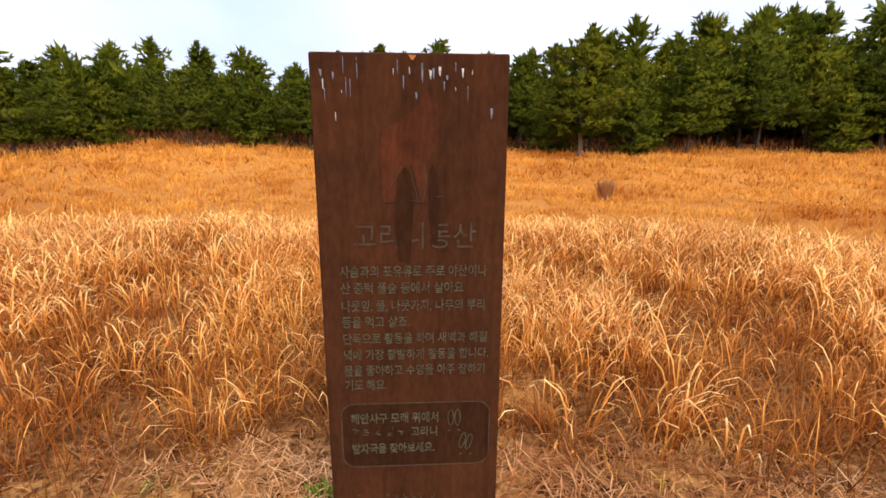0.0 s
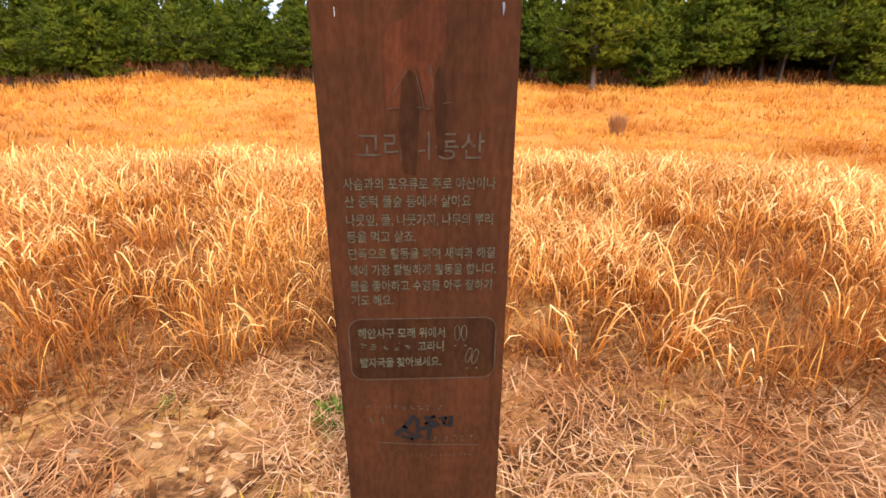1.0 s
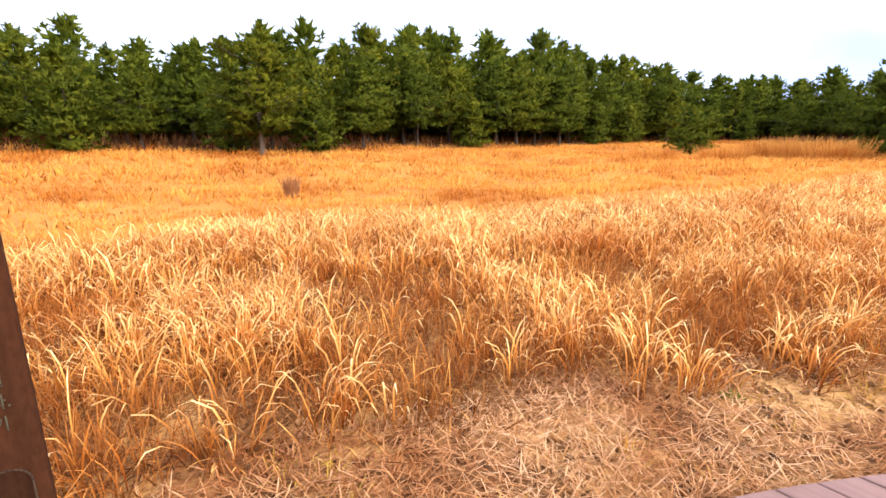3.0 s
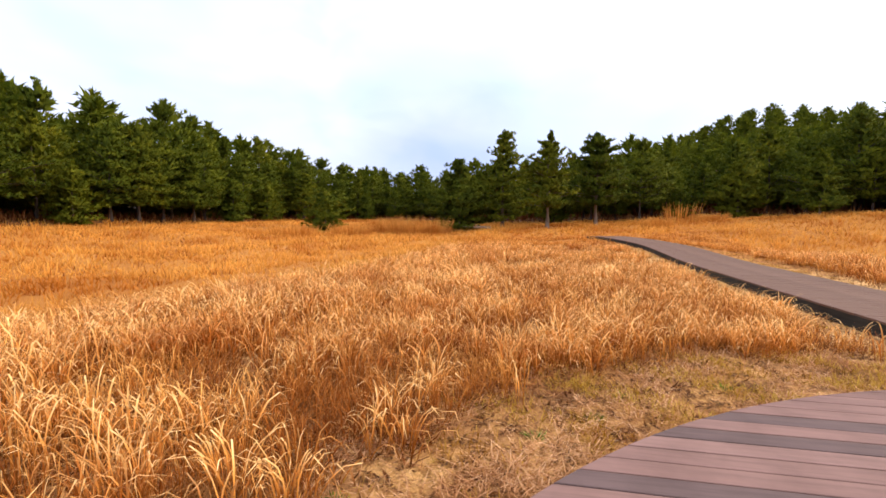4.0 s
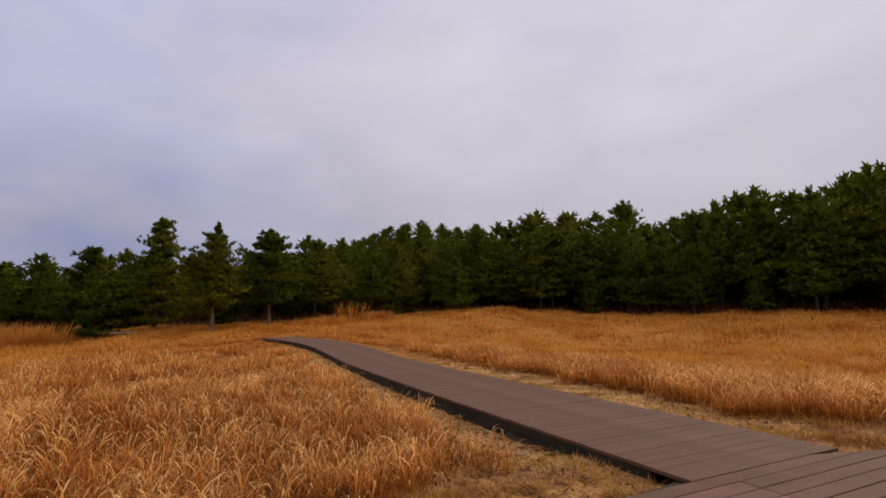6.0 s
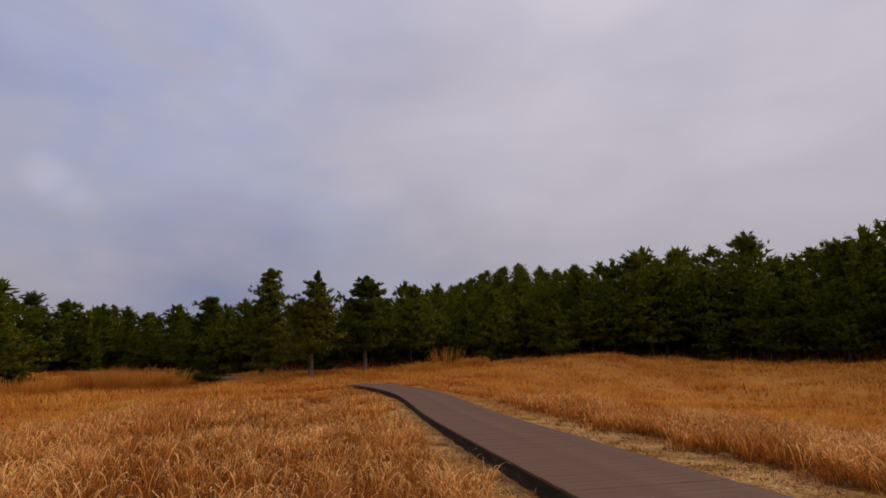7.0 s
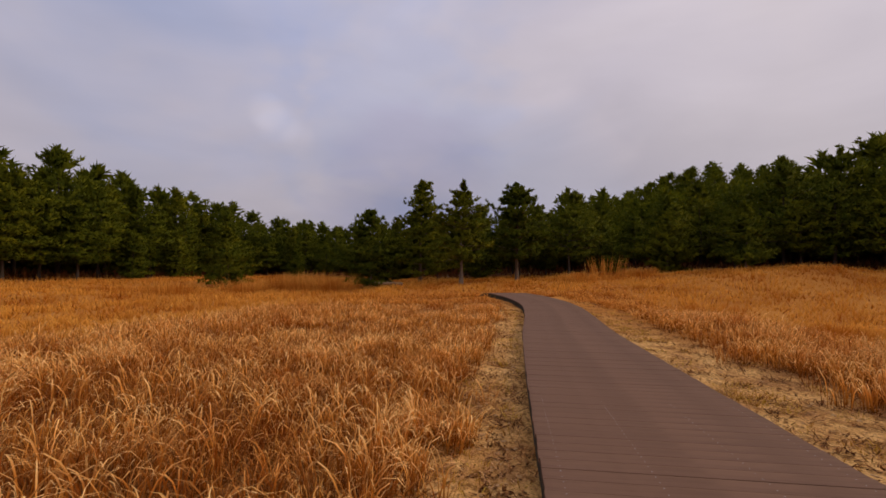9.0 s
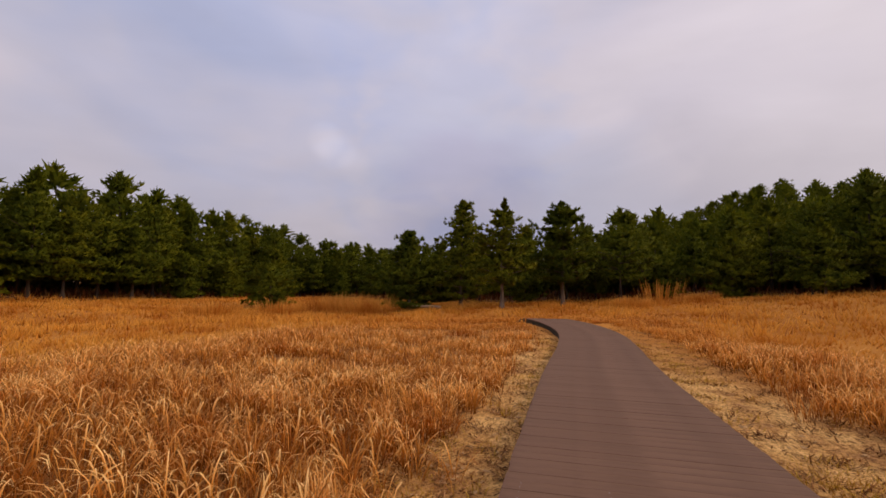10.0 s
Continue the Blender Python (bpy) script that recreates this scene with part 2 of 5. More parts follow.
DECK_WOOD = plank_material("deck_wood", (0.205, 0.111, 0.083), (0.245, 0.135, 0.102), (0.285, 0.161, 0.123))
DECK_DARK = plank_material("dark_deck_wood", (0.125, 0.078, 0.064), (0.135, 0.084, 0.069), (0.15, 0.095, 0.078))
WALK_WOOD = plank_material("walk_wood", (0.158, 0.084, 0.052), (0.167, 0.089, 0.055), (0.176, 0.095, 0.059))


def dark_wood():
    m, n, l, b = material("weathered_dark_wood", 0.85, 0.2)
    g = tex_noise(n, l, 14.0, 5.0, 0.65, (0.12, 0.12, 1.0))
    r = ramp(n, [(0.3, (0.018, 0.015, 0.010)), (0.55, (0.040, 0.034, 0.022)), (0.75, (0.080, 0.067, 0.042))])
    l.new(g.outputs[0], r.inputs[0])
    l.new(r.outputs[0], b.inputs["Base Color"])
    bump(n, l, g.outputs[0], b, 0.4, 0.004)
    return m


SKIRT = dark_wood()


def steel_screw():
    m, n, l, b = material("screw_steel", 0.35, 0.5)
    b.inputs["Metallic"].default_value = 0.9
    g = tex_noise(n, l, 300.0)
    r = ramp(n, [(0.3, (0.26, 0.25, 0.24)), (0.7, (0.45, 0.44, 0.43))])
    l.new(g.outputs[0], r.inputs[0])
    l.new(r.outputs[0], b.inputs["Base Color"])
    return m


SCREW = steel_screw()


def corten(name, tone, red=1.0):
    """Weathering steel: blotches, vertical runs of rust, pale drips near the top edge."""
    m, n, l, b = material(name, 0.8, 0.05)
    blot = tex_noise(n, l, 6.0, 6.0, 0.62)
    r = ramp(n, [(0.3, (0.050 * tone * red, 0.0225 * tone, 0.0105 * tone)), (0.52, (0.066 * tone * red, 0.0285 * tone, 0.0120 * tone)), (0.75, (0.090 * tone * red, 0.0365 * tone, 0.0140 * tone))])
    l.new(blot.outputs[0], r.inputs[0])
    runs = tex_noise(n, l, 22.0, 4.0, 0.6, (1.0, 1.0, 0.05))
    rr = ramp(n, [(0.34, (0.76, 0.75, 0.74)), (0.5, (1, 1, 1)), (0.7, (1.12, 1.1, 1.12))])
    l.new(runs.outputs[0], rr.inputs[0])
    c = mix(n, l, r.outputs[0], rr.outputs[0], 1.0, "MULTIPLY")
    speck = tex_noise(n, l, 90.0, 3.0, 0.6, (1.0, 1.0, 0.35))
    rs = ramp(n, [(0.40, (0.82, 0.82, 0.82)), (0.6, (1.08, 1.08, 1.08))])
    l.new(speck.outputs[0], rs.inputs[0])
    c = mix(n, l, c, rs.outputs[0], 1.0, "MULTIPLY")
    l.new(c, b.inputs["Base Color"])
    bump(n, l, speck.outputs[0], b, 0.25, 0.001)
    return m


CORTEN = corten("weathering_steel", 0.73, 1.20)
CORTEN_RED = corten("bright_rust", 0.80, 1.42)
CORTEN_DARK = corten("dark_rust", 0.50, 1.1)


def mottled(name, a, c, scale, rough=0.8, stretch=(1, 1, 1), relief=0.3):
    m, n, l, b = material(name, rough, 0.25)
    g = tex_noise(n, l, scale, 5.0, 0.65, stretch)
    r = ramp(n, [(0.32, a), (0.68, c)])
    l.new(g.outputs[0], r.inputs[0])
    l.new(r.outputs[0], b.inputs["Base Color"])
    bump(n, l, g.outputs[0], b, relief, 0.01)
    return m


LETTER = mottled("worn_pale_lettering", (0.028, 0.020, 0.011), (0.110, 0.100, 0.056), 45.0, 0.8)
LETTER_DIM = mottled("faded_lettering", (0.034, 0.020, 0.011), (0.078, 0.052, 0.029), 45.0, 0.8)
INK = mottled("black_paint", (0.006, 0.005, 0.005), (0.012, 0.010, 0.009), 40.0, 0.9)
DRIP = mottled("pale_drips", (0.28, 0.25, 0.22), (0.6, 0.58, 0.55), 80.0, 0.7)
DRIP_BLUE = mottled("blue_grey_drips", (0.10, 0.10, 0.13), (0.22, 0.24, 0.27), 80.0, 0.7)
ORANGE = mottled("orange_rust_spot", (0.30, 0.10, 0.03), (0.42, 0.16, 0.04), 60.0, 0.8)
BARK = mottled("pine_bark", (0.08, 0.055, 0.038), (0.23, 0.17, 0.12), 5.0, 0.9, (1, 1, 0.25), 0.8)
# same bark with the shade inside the wood put into its colour
BARK_SHADED = mottled("shaded_pine_bark", (0.035, 0.024, 0.017), (0.10, 0.07, 0.05), 5.0, 0.9, (1, 1, 0.25), 0.8)
LOG = mottled("bleached_driftwood", (0.24, 0.15, 0.08), (0.40, 0.27, 0.16), 6.0, 0.9, (0.3, 1, 1), 0.5)
CLOD = mottled("pale_sand_clod", (0.36, 0.200, 0.085), (0.58, 0.350, 0.155), 30.0, 0.95)
FERN = mottled("dark_dead_bush", (0.30, 0.125, 0.042), (0.46, 0.21, 0.075), 8.0)


def needle_material(name, a, c, e):
    m, n, l, b = material(name, 0.7, 0.08)
    geo = n.new("ShaderNodeNewGeometry")
    r = ramp(n, [(0.0, a), (0.55, c), (1.0, e)])
    l.new(geo.outputs["Random Per Island"], r.inputs[0])
    info = n.new("ShaderNodeObjectInfo")
    r2 = ramp(n, [(0.0, (0.78, 0.82, 0.8)), (0.6, (1, 1, 1)), (1.0, (1.25, 1.12, 0.85))])
    l.new(info.outputs["Random"], r2.inputs[0])
    col = mix(n, l, r.outputs[0], r2.outputs[0], 1.0, "MULTIPLY")
    cl = tex_noise(n, l, 0.9, 3.0, 0.6)
    r3 = ramp(n, [(0.36, (0.55, 0.62, 0.62)), (0.64, (1.34, 1.24, 1.0))])
    l.new(cl.outputs[0], r3.inputs[0])
    col = mix(n, l, col, r3.outputs[0], 1.0, "MULTIPLY")
    l.new(col, b.inputs["Base Color"])
    t = n.new("ShaderNodeBsdfTranslucent")
    l.new(col, t.inputs[0])
    ms = n.new("ShaderNodeMixShader")
    ms.inputs[0].default_value = 0.32
    l.new(b.outputs[0], ms.inputs[1])
    l.new(t.outputs[0], ms.inputs[2])
    l.new(ms.outputs[0], n["Material Output"].inputs[0])
    return m


FLAKE = grass_material("dead_leaf_flakes", (0.10, 0.046, 0.017), (0.22, 0.100, 0.034), (0.42, 0.205, 0.070), 3.0)
NEEDLE_FLOOR = mottled("pine_needle_floor", (0.10, 0.048, 0.020), (0.30, 0.135, 0.048), 1.4, 0.95)
NEEDLES = needle_material("pine_needles", (0.086, 0.106, 0.008), (0.122, 0.138, 0.010), (0.165, 0.174, 0.013))


# ---- mesh helpers ----
def part(name, bm, mat, parent=None, label="", smooth=False):
    me = bpy.data.meshes.new(name)
    bm.to_mesh(me)
    bm.free()
    me.materials.append(mat)
    if smooth:
        me.polygons.foreach_set("use_smooth", [True] * len(me.polygons))
    ob = new(name, me)
    ob.parent = parent
    return tagged(ob, label=label)


def box(bm, x0, x1, y0, y1, z0, z1, bevel=0.0):
    m = Matrix.Translation(((x0 + x1) / 2, (y0 + y1) / 2, (z0 + z1) / 2)) @ Matrix.Diagonal((x1 - x0, y1 - y0, z1 - z0, 1))
    r = bmesh.ops.create_cube(bm, size=1, matrix=m)
    if bevel:
        edges = {e for v in r["verts"] for e in v.link_edges}
        bmesh.ops.bevel(bm, geom=list(edges), offset=bevel, segments=1, affect="EDGES")


def array_mesh(name, verts, faces, mat, uvs=None):
    """A mesh from numpy arrays; faces is a list of index arrays with 3 or 4 columns, uvs one value pair a vertex."""
    me = bpy.data.meshes.new(name)
    verts = np.asarray(verts, dtype=np.float32)
    me.vertices.add(len(verts))
    me.vertices.foreach_set("co", verts.ravel())
    idx = np.concatenate([f.ravel() for f in faces]).astype(np.int32)
    size = np.concatenate([np.full(len(f), f.shape[1]) for f in faces])
    start = np.concatenate([[0], np.cumsum(size)[:-1]]).astype(np.int32)
    me.loops.add(len(idx))
    me.loops.foreach_set("vertex_index", idx)
    me.polygons.add(len(size))
    me.polygons.foreach_set("loop_start", start)
    if uvs is not None:
        layer = me.uv_layers.new(name="UVMap")
        layer.data.foreach_set("uv", np.asarray(uvs, dtype=np.float32)[idx].ravel())
    me.update(calc_edges=True)
    me.materials.append(mat)
    return me


# ---- the lie of the land ----
DECK = (-1.74, -2.57)
DECK_R = 5.37
LINE = [(3.278, -3.25), (8.0, -3.25), (13.0, -3.33), (17.5, -3.52), (20.5, -3.44), (23.5, -2.85), (27.0, -1.75), (28.4, -1.22)]
HALF = 0.94


def spline(points, step):
    """Evenly spaced points along a smooth line through the given ones."""
    p = np.array(points)
    p = np.vstack([2 * p[0] - p[1], p, 2 * p[-1] - p[-2]])
    fine = []
    for i in range(1, len(p) - 2):
        for u in np.linspace(0, 1, 60, endpoint=False):
            a, b, c, d = p[i - 1], p[i], p[i + 1], p[i + 2]
            fine.append(0.5 * (2 * b + (c - a) * u + (2 * a - 5 * b + 4 * c - d) * u * u + (3 * b - a - 3 * c + d) * u ** 3))
    fine = np.array(fine)
    s = np.concatenate([[0], np.cumsum(np.linalg.norm(np.diff(fine, axis=0), axis=1))])
    at = np.arange(0, s[-1], step)
    return np.stack([np.interp(at, s, fine[:, 0]), np.interp(at, s, fine[:, 1])], -1)


AXIS = spline(LINE, 0.15)
EDGE_AZ = [-180, -120, -90, -75, -60, -45, -30, -15, -6, 2, 8, 15, 25, 35, 45, 60, 75, 90, 105, 120, 130, 150, 180]
EDGE_D = [48, 44, 41, 40, 40, 44, 46, 45, 43, 42, 47, 58, 66, 54, 45, 37, 30.5, 32, 33, 33, 31, 36, 48]
EDGE_Z = [0.6, 0.7, 1.0, 1.05, 1.1, 1.1, 1.5, 1.25, 0.85, 0.7, 0.6, 0.55, 0.55, 0.4, 0.2, 0.3, 0.30, 0.4, 0.55, 0.70, 0.40, 0.4, 0.6]
DIP_Z = [-0.2, -0.2, -0.3, -0.4, -0.45, -0.42, -0.35, -0.2, 0.05, 0.12, 0.0, -0.15, -0.3, -0.46, -0.6, -0.68, -0.68, -0.66, -0.6, -0.55, -0.45, -0.3, -0.2]
RISE = [0.05, 0.06, 0.08, 0.10, 0.11, 0.12, 0.13, 0.12, 0.09, 0.07, 0.06, 0.05, 0.05, 0.05, 0.07, 0.08, 0.08, 0.07, 0.06, 0.06, 0.05, 0.05, 0.05]


def smooth(a, b, x):
    t = np.clip((x - a) / (b - a), 0, 1)
    return t * t * (3 - 2 * t)


def walk_z(x):
    """Height of the boardwalk's top along its run."""
    return 0.31 * smooth(14.0, 26.5, x) - 0.24 * smooth(26.2, 28.4, x)


def waves(x, y, size, seed):
    """Cheap smooth unevenness, about -1 to 1."""
    r = np.random.RandomState(seed)
    total = np.zeros_like(np.asarray(x, dtype=float))
    for k in range(6):
        a, q, ph = r.uniform(0, 6.28), r.uniform(0.6, 1.7) / size, r.uniform(0, 6.28)
        total += np.sin((x * np.cos(a) + y * np.sin(a)) * q * 6.28 + ph)
    return total / 3.2


def axis_distance(x, y):
    """Distance to the boardwalk's middle line (signed side: plus is its far side) and the line's x there."""
    x, y = np.asarray(x, dtype=float), np.asarray(y, dtype=float)
    best, side, ax = np.full(x.shape, 1e9), np.zeros(x.shape), np.zeros(x.shape)
    pts = AXIS[::4]
    for i in range(len(pts) - 1):
        px, py = pts[i]
        tx, ty = pts[i + 1] - pts[i]
        d = np.hypot(x - px, y - py)
        near = d < best
        best = np.where(near, d, best)
        s = (x - px) * ty - (y - py) * tx
        side = np.where(near, s / math.hypot(tx, ty), side)
        ax = np.where(near, px, ax)
    return best, side, ax


def beyond(x, y):
    """How far a place lies past the stand of tall straw, in the hollows north and south of it."""
    north = y - np.interp(x, [-12, -3, 2, 5, 9.5, 13, 20, 27, 34], [8.3, 7.9, 7.4, 6.0, 5.2, 5.0, 4.6, 3.6, 3.0])
    south = np.interp(x, [-12, 2, 7, 14, 22, 30], [-9.5, -8.8, -7.6, -7.8, -8.1, -7.6]) - y
    return np.maximum(np.maximum(north, south), (x - 31) * 0.6) + waves(x, y, 3.5, 15) * 0.45


def land(x, y):
    """Height of the ground."""
    x, y = np.asarray(x, dtype=float), np.asarray(y, dtype=float)
    r, az = np.hypot(x - 1, y), np.degrees(np.arctan2(y, x - 1))
    e, ze, zd, k = (np.interp(az, EDGE_AZ, c) for c in (EDGE_D, EDGE_Z, DIP_Z, RISE))
    out = beyond(x, y)
    z = -0.12 + (zd + 0.12) * smooth(0.2, 3.6, out) * smooth(6.0, 9.0, r) + (ze - zd) * smooth(0.5 * e, e, r)
    z = z + k * np.clip(r - e, 0, 70) - 0.0
    hill = np.exp(-((az + 22) / 9) ** 2) * 7.0 * smooth(58, 104, r)
    z = z + hill
    z = z + waves(x, y, 9.0, 3) * 0.10 * smooth(7, 16, r) + waves(x, y, 2.4, 4) * 0.02 * smooth(5.5, 8, np.hypot(x - DECK[0], y - DECK[1]))
    z = z + waves(x, y, 0.55, 5) * 0.008
    mound = 0.55 * np.exp(-(((x - 35) / 6) ** 2 + ((y + 19) / 7) ** 2))
    z = z + mound
    d, s, ax = axis_distance(x, y)
    w = 1 - smooth(1.2, 4.5, d)
    z = z * (1 - w) + w * (walk_z(ax) - 0.155 - 0.05 * (1 - smooth(8.0, 15.0, ax)) * (s <= 0))
    wd = 1 - smooth(DECK_R + 0.6, DECK_R + 2.0, np.hypot(x - DECK[0], y - DECK[1]))
    z = z * (1 - wd) + wd * (-0.105 + waves(x, y, 0.8, 6) * 0.008)
    under = 1 - smooth(DECK_R - 0.35, DECK_R - 0.1, np.hypot(x - DECK[0], y - DECK[1]))
    return z - 0.12 * under - 0.10 * (1 - smooth(0.7, 0.95, d)) * (np.asarray(x) > 2.5)


def land_at(x, y):
    return float(land(np.array([x]), np.array([y]))[0])


def build_ground():
    rings = np.concatenate([np.linspace(0, 14, 110), 14 * np.exp(np.linspace(0, math.log(900 / 14), 90))[1:]])
    n = 300
    a = np.linspace(0, 2 * math.pi, n, endpoint=False)
    x = 1 + np.outer(rings, np.cos(a))
    y = np.outer(rings, np.sin(a))
    v = np.stack([x, y, land(x, y)], -1).reshape(-1, 3)
    i, j = np.meshgrid(np.arange(len(rings) - 1), np.arange(n), indexing="ij")
    k = (j + 1) % n
    f = np.stack([i * n + j, (i + 1) * n + j, (i + 1) * n + k, i * n + k], -1).reshape(-1, 4)
    me = array_mesh("ground", v, [f], GROUND)
    me.polygons.foreach_set("use_smooth", [True] * len(me.polygons))
    tagged(new("ground", me), "sandy meadow ground strewn with dry straw", "ground", kind="structure")


build_ground()


def build_forest_floor():
    az = np.radians(np.arange(0, 360, 1.0))
    deg = np.degrees(np.arctan2(np.sin(az), np.cos(az)))
    e = np.interp(deg, EDGE_AZ, EDGE_D)
    gaps = np.concatenate([np.linspace(0.8, 20, 26), np.linspace(24, 420, 40)])
    d = e[None, :] + gaps[:, None] + (np.sin(az * 37) * 0.8 + np.sin(az * 91 + 1) * 0.5)[None, :] * (gaps[:, None] < 3)
    x, y = 1 + d * np.cos(az), d * np.sin(az)
    z = land(x, y) + np.where(gaps < 1.0, -0.05, 0.03)[:, None]
    v = np.stack([x, y, z], -1).reshape(-1, 3)
    n = len(az)
    i, j = np.meshgrid(np.arange(len(gaps) - 1), np.arange(n), indexing="ij")
    k = (j + 1) % n
    f = np.stack([i * n + j, (i + 1) * n + j, (i + 1) * n + k, i * n + k], -1).reshape(-1, 4)
    me = array_mesh("forest_floor", v, [f], NEEDLE_FLOOR)
    me.polygons.foreach_set("use_smooth", [True] * len(me.polygons))
    tagged(new("forest_floor", me), "brown needle-covered floor of the pine wood", "ground", kind="structure")


build_forest_floor()


# ---- signboard of weathering steel ----
def build_sign():
    sx, sy, w, t, h = -1.36, 2.852, 0.40, 0.045, 1.371
    root = tagged(new("sign_board"), "upright rust-brown steel signboard with worn writing on two legs", "sign")
    root.location = (sx, sy, land_at(sx, sy))
    base = root.location.z

    def put(name, bm, mat, label="", parent=root):
        ob = part(name, bm, mat, parent, label)
        ob.location = (0, 0, -base) if parent == root else (0, 0, 0)
        return ob

    bm = bmesh.new()
    box(bm, -w / 2, w / 2, 0, t, 0.0, h, 0.003)
    panel = put("panel", bm, CORTEN, "rust-brown steel panel streaked by rain")
    for s in (-1, 1):
        bm = bmesh.new()
        x = s * (w / 2 - 0.02)
        box(bm, x - 0.017, x + 0.017, 0.006, t - 0.006, base - 0.12, 0.0, 0.002)
        put("leg", bm, CORTEN)
    f = -0.0015

    def flat(bm, pts, y=f):
        bm.faces.new([bm.verts.new((x, y, z)) for x, z in pts])

    def stroke(bm, pts, width, y=f):
        """A painted line of even width through points in the panel's plane."""
        for (x0, z0), (x1, z1) in zip(pts, pts[1:]):
            d = math.hypot(x1 - x0, z1 - z0) or 1
            ox, oz = -(z1 - z0) / d * width / 2, (x1 - x0) / d * width / 2
            ex, ez = (x1 - x0) / d * width * 0.3, (z1 - z0) / d * width * 0.3
            flat(bm, [(x0 + ox - ex, z0 + oz - ez), (x1 + ox + ex, z1 + oz + ez), (x1 - ox + ex, z1 - oz + ez), (x0 - ox - ex, z0 - oz - ez)], y)

    # deer emblem as a plain bright-rust patch with darker gaps between the legs
    bm = bmesh.new()
    flat(bm, [(-0.062, 1.075), (-0.035, 1.075), (-0.028, 1.13), (0.0, 1.155), (0.018, 1.075), (0.034, 1.075), (0.036, 1.16), (0.058, 1.2), (0.056, 1.27), (0.03, 1.30), (0.012, 1.27), (-0.02, 1.24), (-0.055, 1.225), (-0.066, 1.18)])
    put("emblem", bm, CORTEN_RED, "bright rust emblem of a standing animal", panel)
    bm = bmesh.new()
    flat(bm, [(-0.036, 1.072), (-0.030, 1.128), (-0.014, 1.148), (-0.003, 1.135), (0.004, 1.072), (0.0, 1.0), (-0.006, 0.94), (-0.03, 0.945), (-0.038, 1.02)], f - 0.001)
    flat(bm, [(0.036, 1.074), (0.034, 1.135), (0.044, 1.155), (0.054, 1.13), (0.058, 1.074), (0.054, 0.985), (0.04, 0.98)], f - 0.001)
    put("stain", bm, CORTEN_DARK, "dark water stains", panel)
    bm = bmesh.new()
    for pts in (((-0.062, 1.074), (-0.035, 1.076)), ((0.0, 1.078), (0.024, 1.074), (0.03, 1.12), (0.026, 1.155)), ((-0.002, 1.14), (0.008, 1.1), (0.012, 1.078)), ((0.052, 1.085), (0.066, 1.087)), ((-0.05, 1.1), (-0.03, 1.13), (-0.02, 1.15))):
        stroke(bm, pts, 0.0016, f - 0.002)
    tagged(put("outline", bm, LETTER_DIM, "", panel), kind="stuff")

    def lettering(body, x0, z0, size, width, mat, bold=0.0):
        c = bpy.data.curves.new("lettering", "FONT")
        c.body, c.size, c.extrude, c.offset = body, size, 0.0006, bold
        c.materials.append(mat)
        ob = new("lettering", c)
        ob.parent = panel
        bpy.context.view_layer.update()
        k = width / ob.dimensions.x if ob.dimensions.x > 0 else 1
        ob.matrix_local = pose(x0, f, z0, 90, 0, 0) @ Matrix.Diagonal((k, 1, 1, 1))
        return ob

    lettering("고라니동산", -0.128, 0.978, 0.062, 0.262, LETTER_DIM)
    rows = (("사슴과의 포유류로 주로 야산이나", 0.912, 0.322), ("산 중턱 풀숲 등에서 살아요", 0.874, 0.270), ("나뭇잎, 풀, 나뭇가지, 나무의 뿌리", 0.833, 0.317), ("등을 먹고 살죠.", 0.795, 0.150),
            ("단독으로 활동을 하며 새벽과 해질", 0.755, 0.324), ("녘에 가장 활발하게 활동을 합니다.", 0.716, 0.328), ("물을 좋아하고 수영을 아주 잘하기", 0.677, 0.321), ("기도 해요.", 0.641, 0.095))
    for body, z, wd in rows:
        lettering(body, -0.159, z, 0.0285, wd, LETTER, 0.0002)
    for body, z, wd in (("해안사구 모래 위에서", 0.554, 0.205), ("고라니", 0.517, 0.062), ("발자국을 찾아보세요.", 0.474, 0.195)):
        x0 = -0.149 if wd > 0.1 else -0.009
        lettering(body, x0, z, 0.0285, wd, LETTER, 0.0006)
    # writing too worn to read
    bm = bmesh.new()
    rnd = random.Random(4)

    def worn(x0, x1, z, size):
        x = x0
        while x < x1 - size * 0.5:
            # one syllable block of thin broken strokes
            for q in range(rnd.randint(3, 5)):
                t = size * rnd.uniform(0.07, 0.12)
                u, v = x + rnd.uniform(0.0, 0.4) * size, z + rnd.uniform(0.0, 0.8) * size
                if rnd.random() < 0.55:
                    e = min(u + rnd.uniform(0.25, 0.5) * size, x + 0.8 * size)
                    flat(bm, [(u, v), (e, v), (e, v + t), (u, v + t)], f - q * 0.00015)
                else:
                    u, e = u + 0.2 * size, min(v + rnd.uniform(0.25, 0.5) * size, z + size)
                    flat(bm, [(u, v), (u + t, v), (u + t, e), (u, e)], f - q * 0.00015)
            x += size * rnd.choice((0.92, 0.95, 1.3))
    worn(-0.149, -0.02, 0.517, 0.024)
    tagged(put("worn_line", bm, LETTER, "half-worn line of writing", panel), kind="stuff")
    bm = bmesh.new()
    worn(-0.145, 0.061, 0.338, 0.022)
    worn(-0.14, -0.084, 0.298, 0.026)
    worn(0.024, 0.147, 0.240, 0.022)
    worn(-0.076, -0.04, 0.214, 0.012)
    worn(-0.035, 0.133, 0.190, 0.012)
    stroke(bm, [(-0.118, 0.243), (0.0, 0.232), (0.143, 0.226)], 0.0025)
    tagged(put("worn_lettering", bm, LETTER_DIM, "faded illegible writing", panel), kind="stuff")
    # rounded frame line round the lower notice
    bm = bmesh.new()
    x0, x1, z0, z1, r = -0.170, 0.178, 0.436, 0.603, 0.030
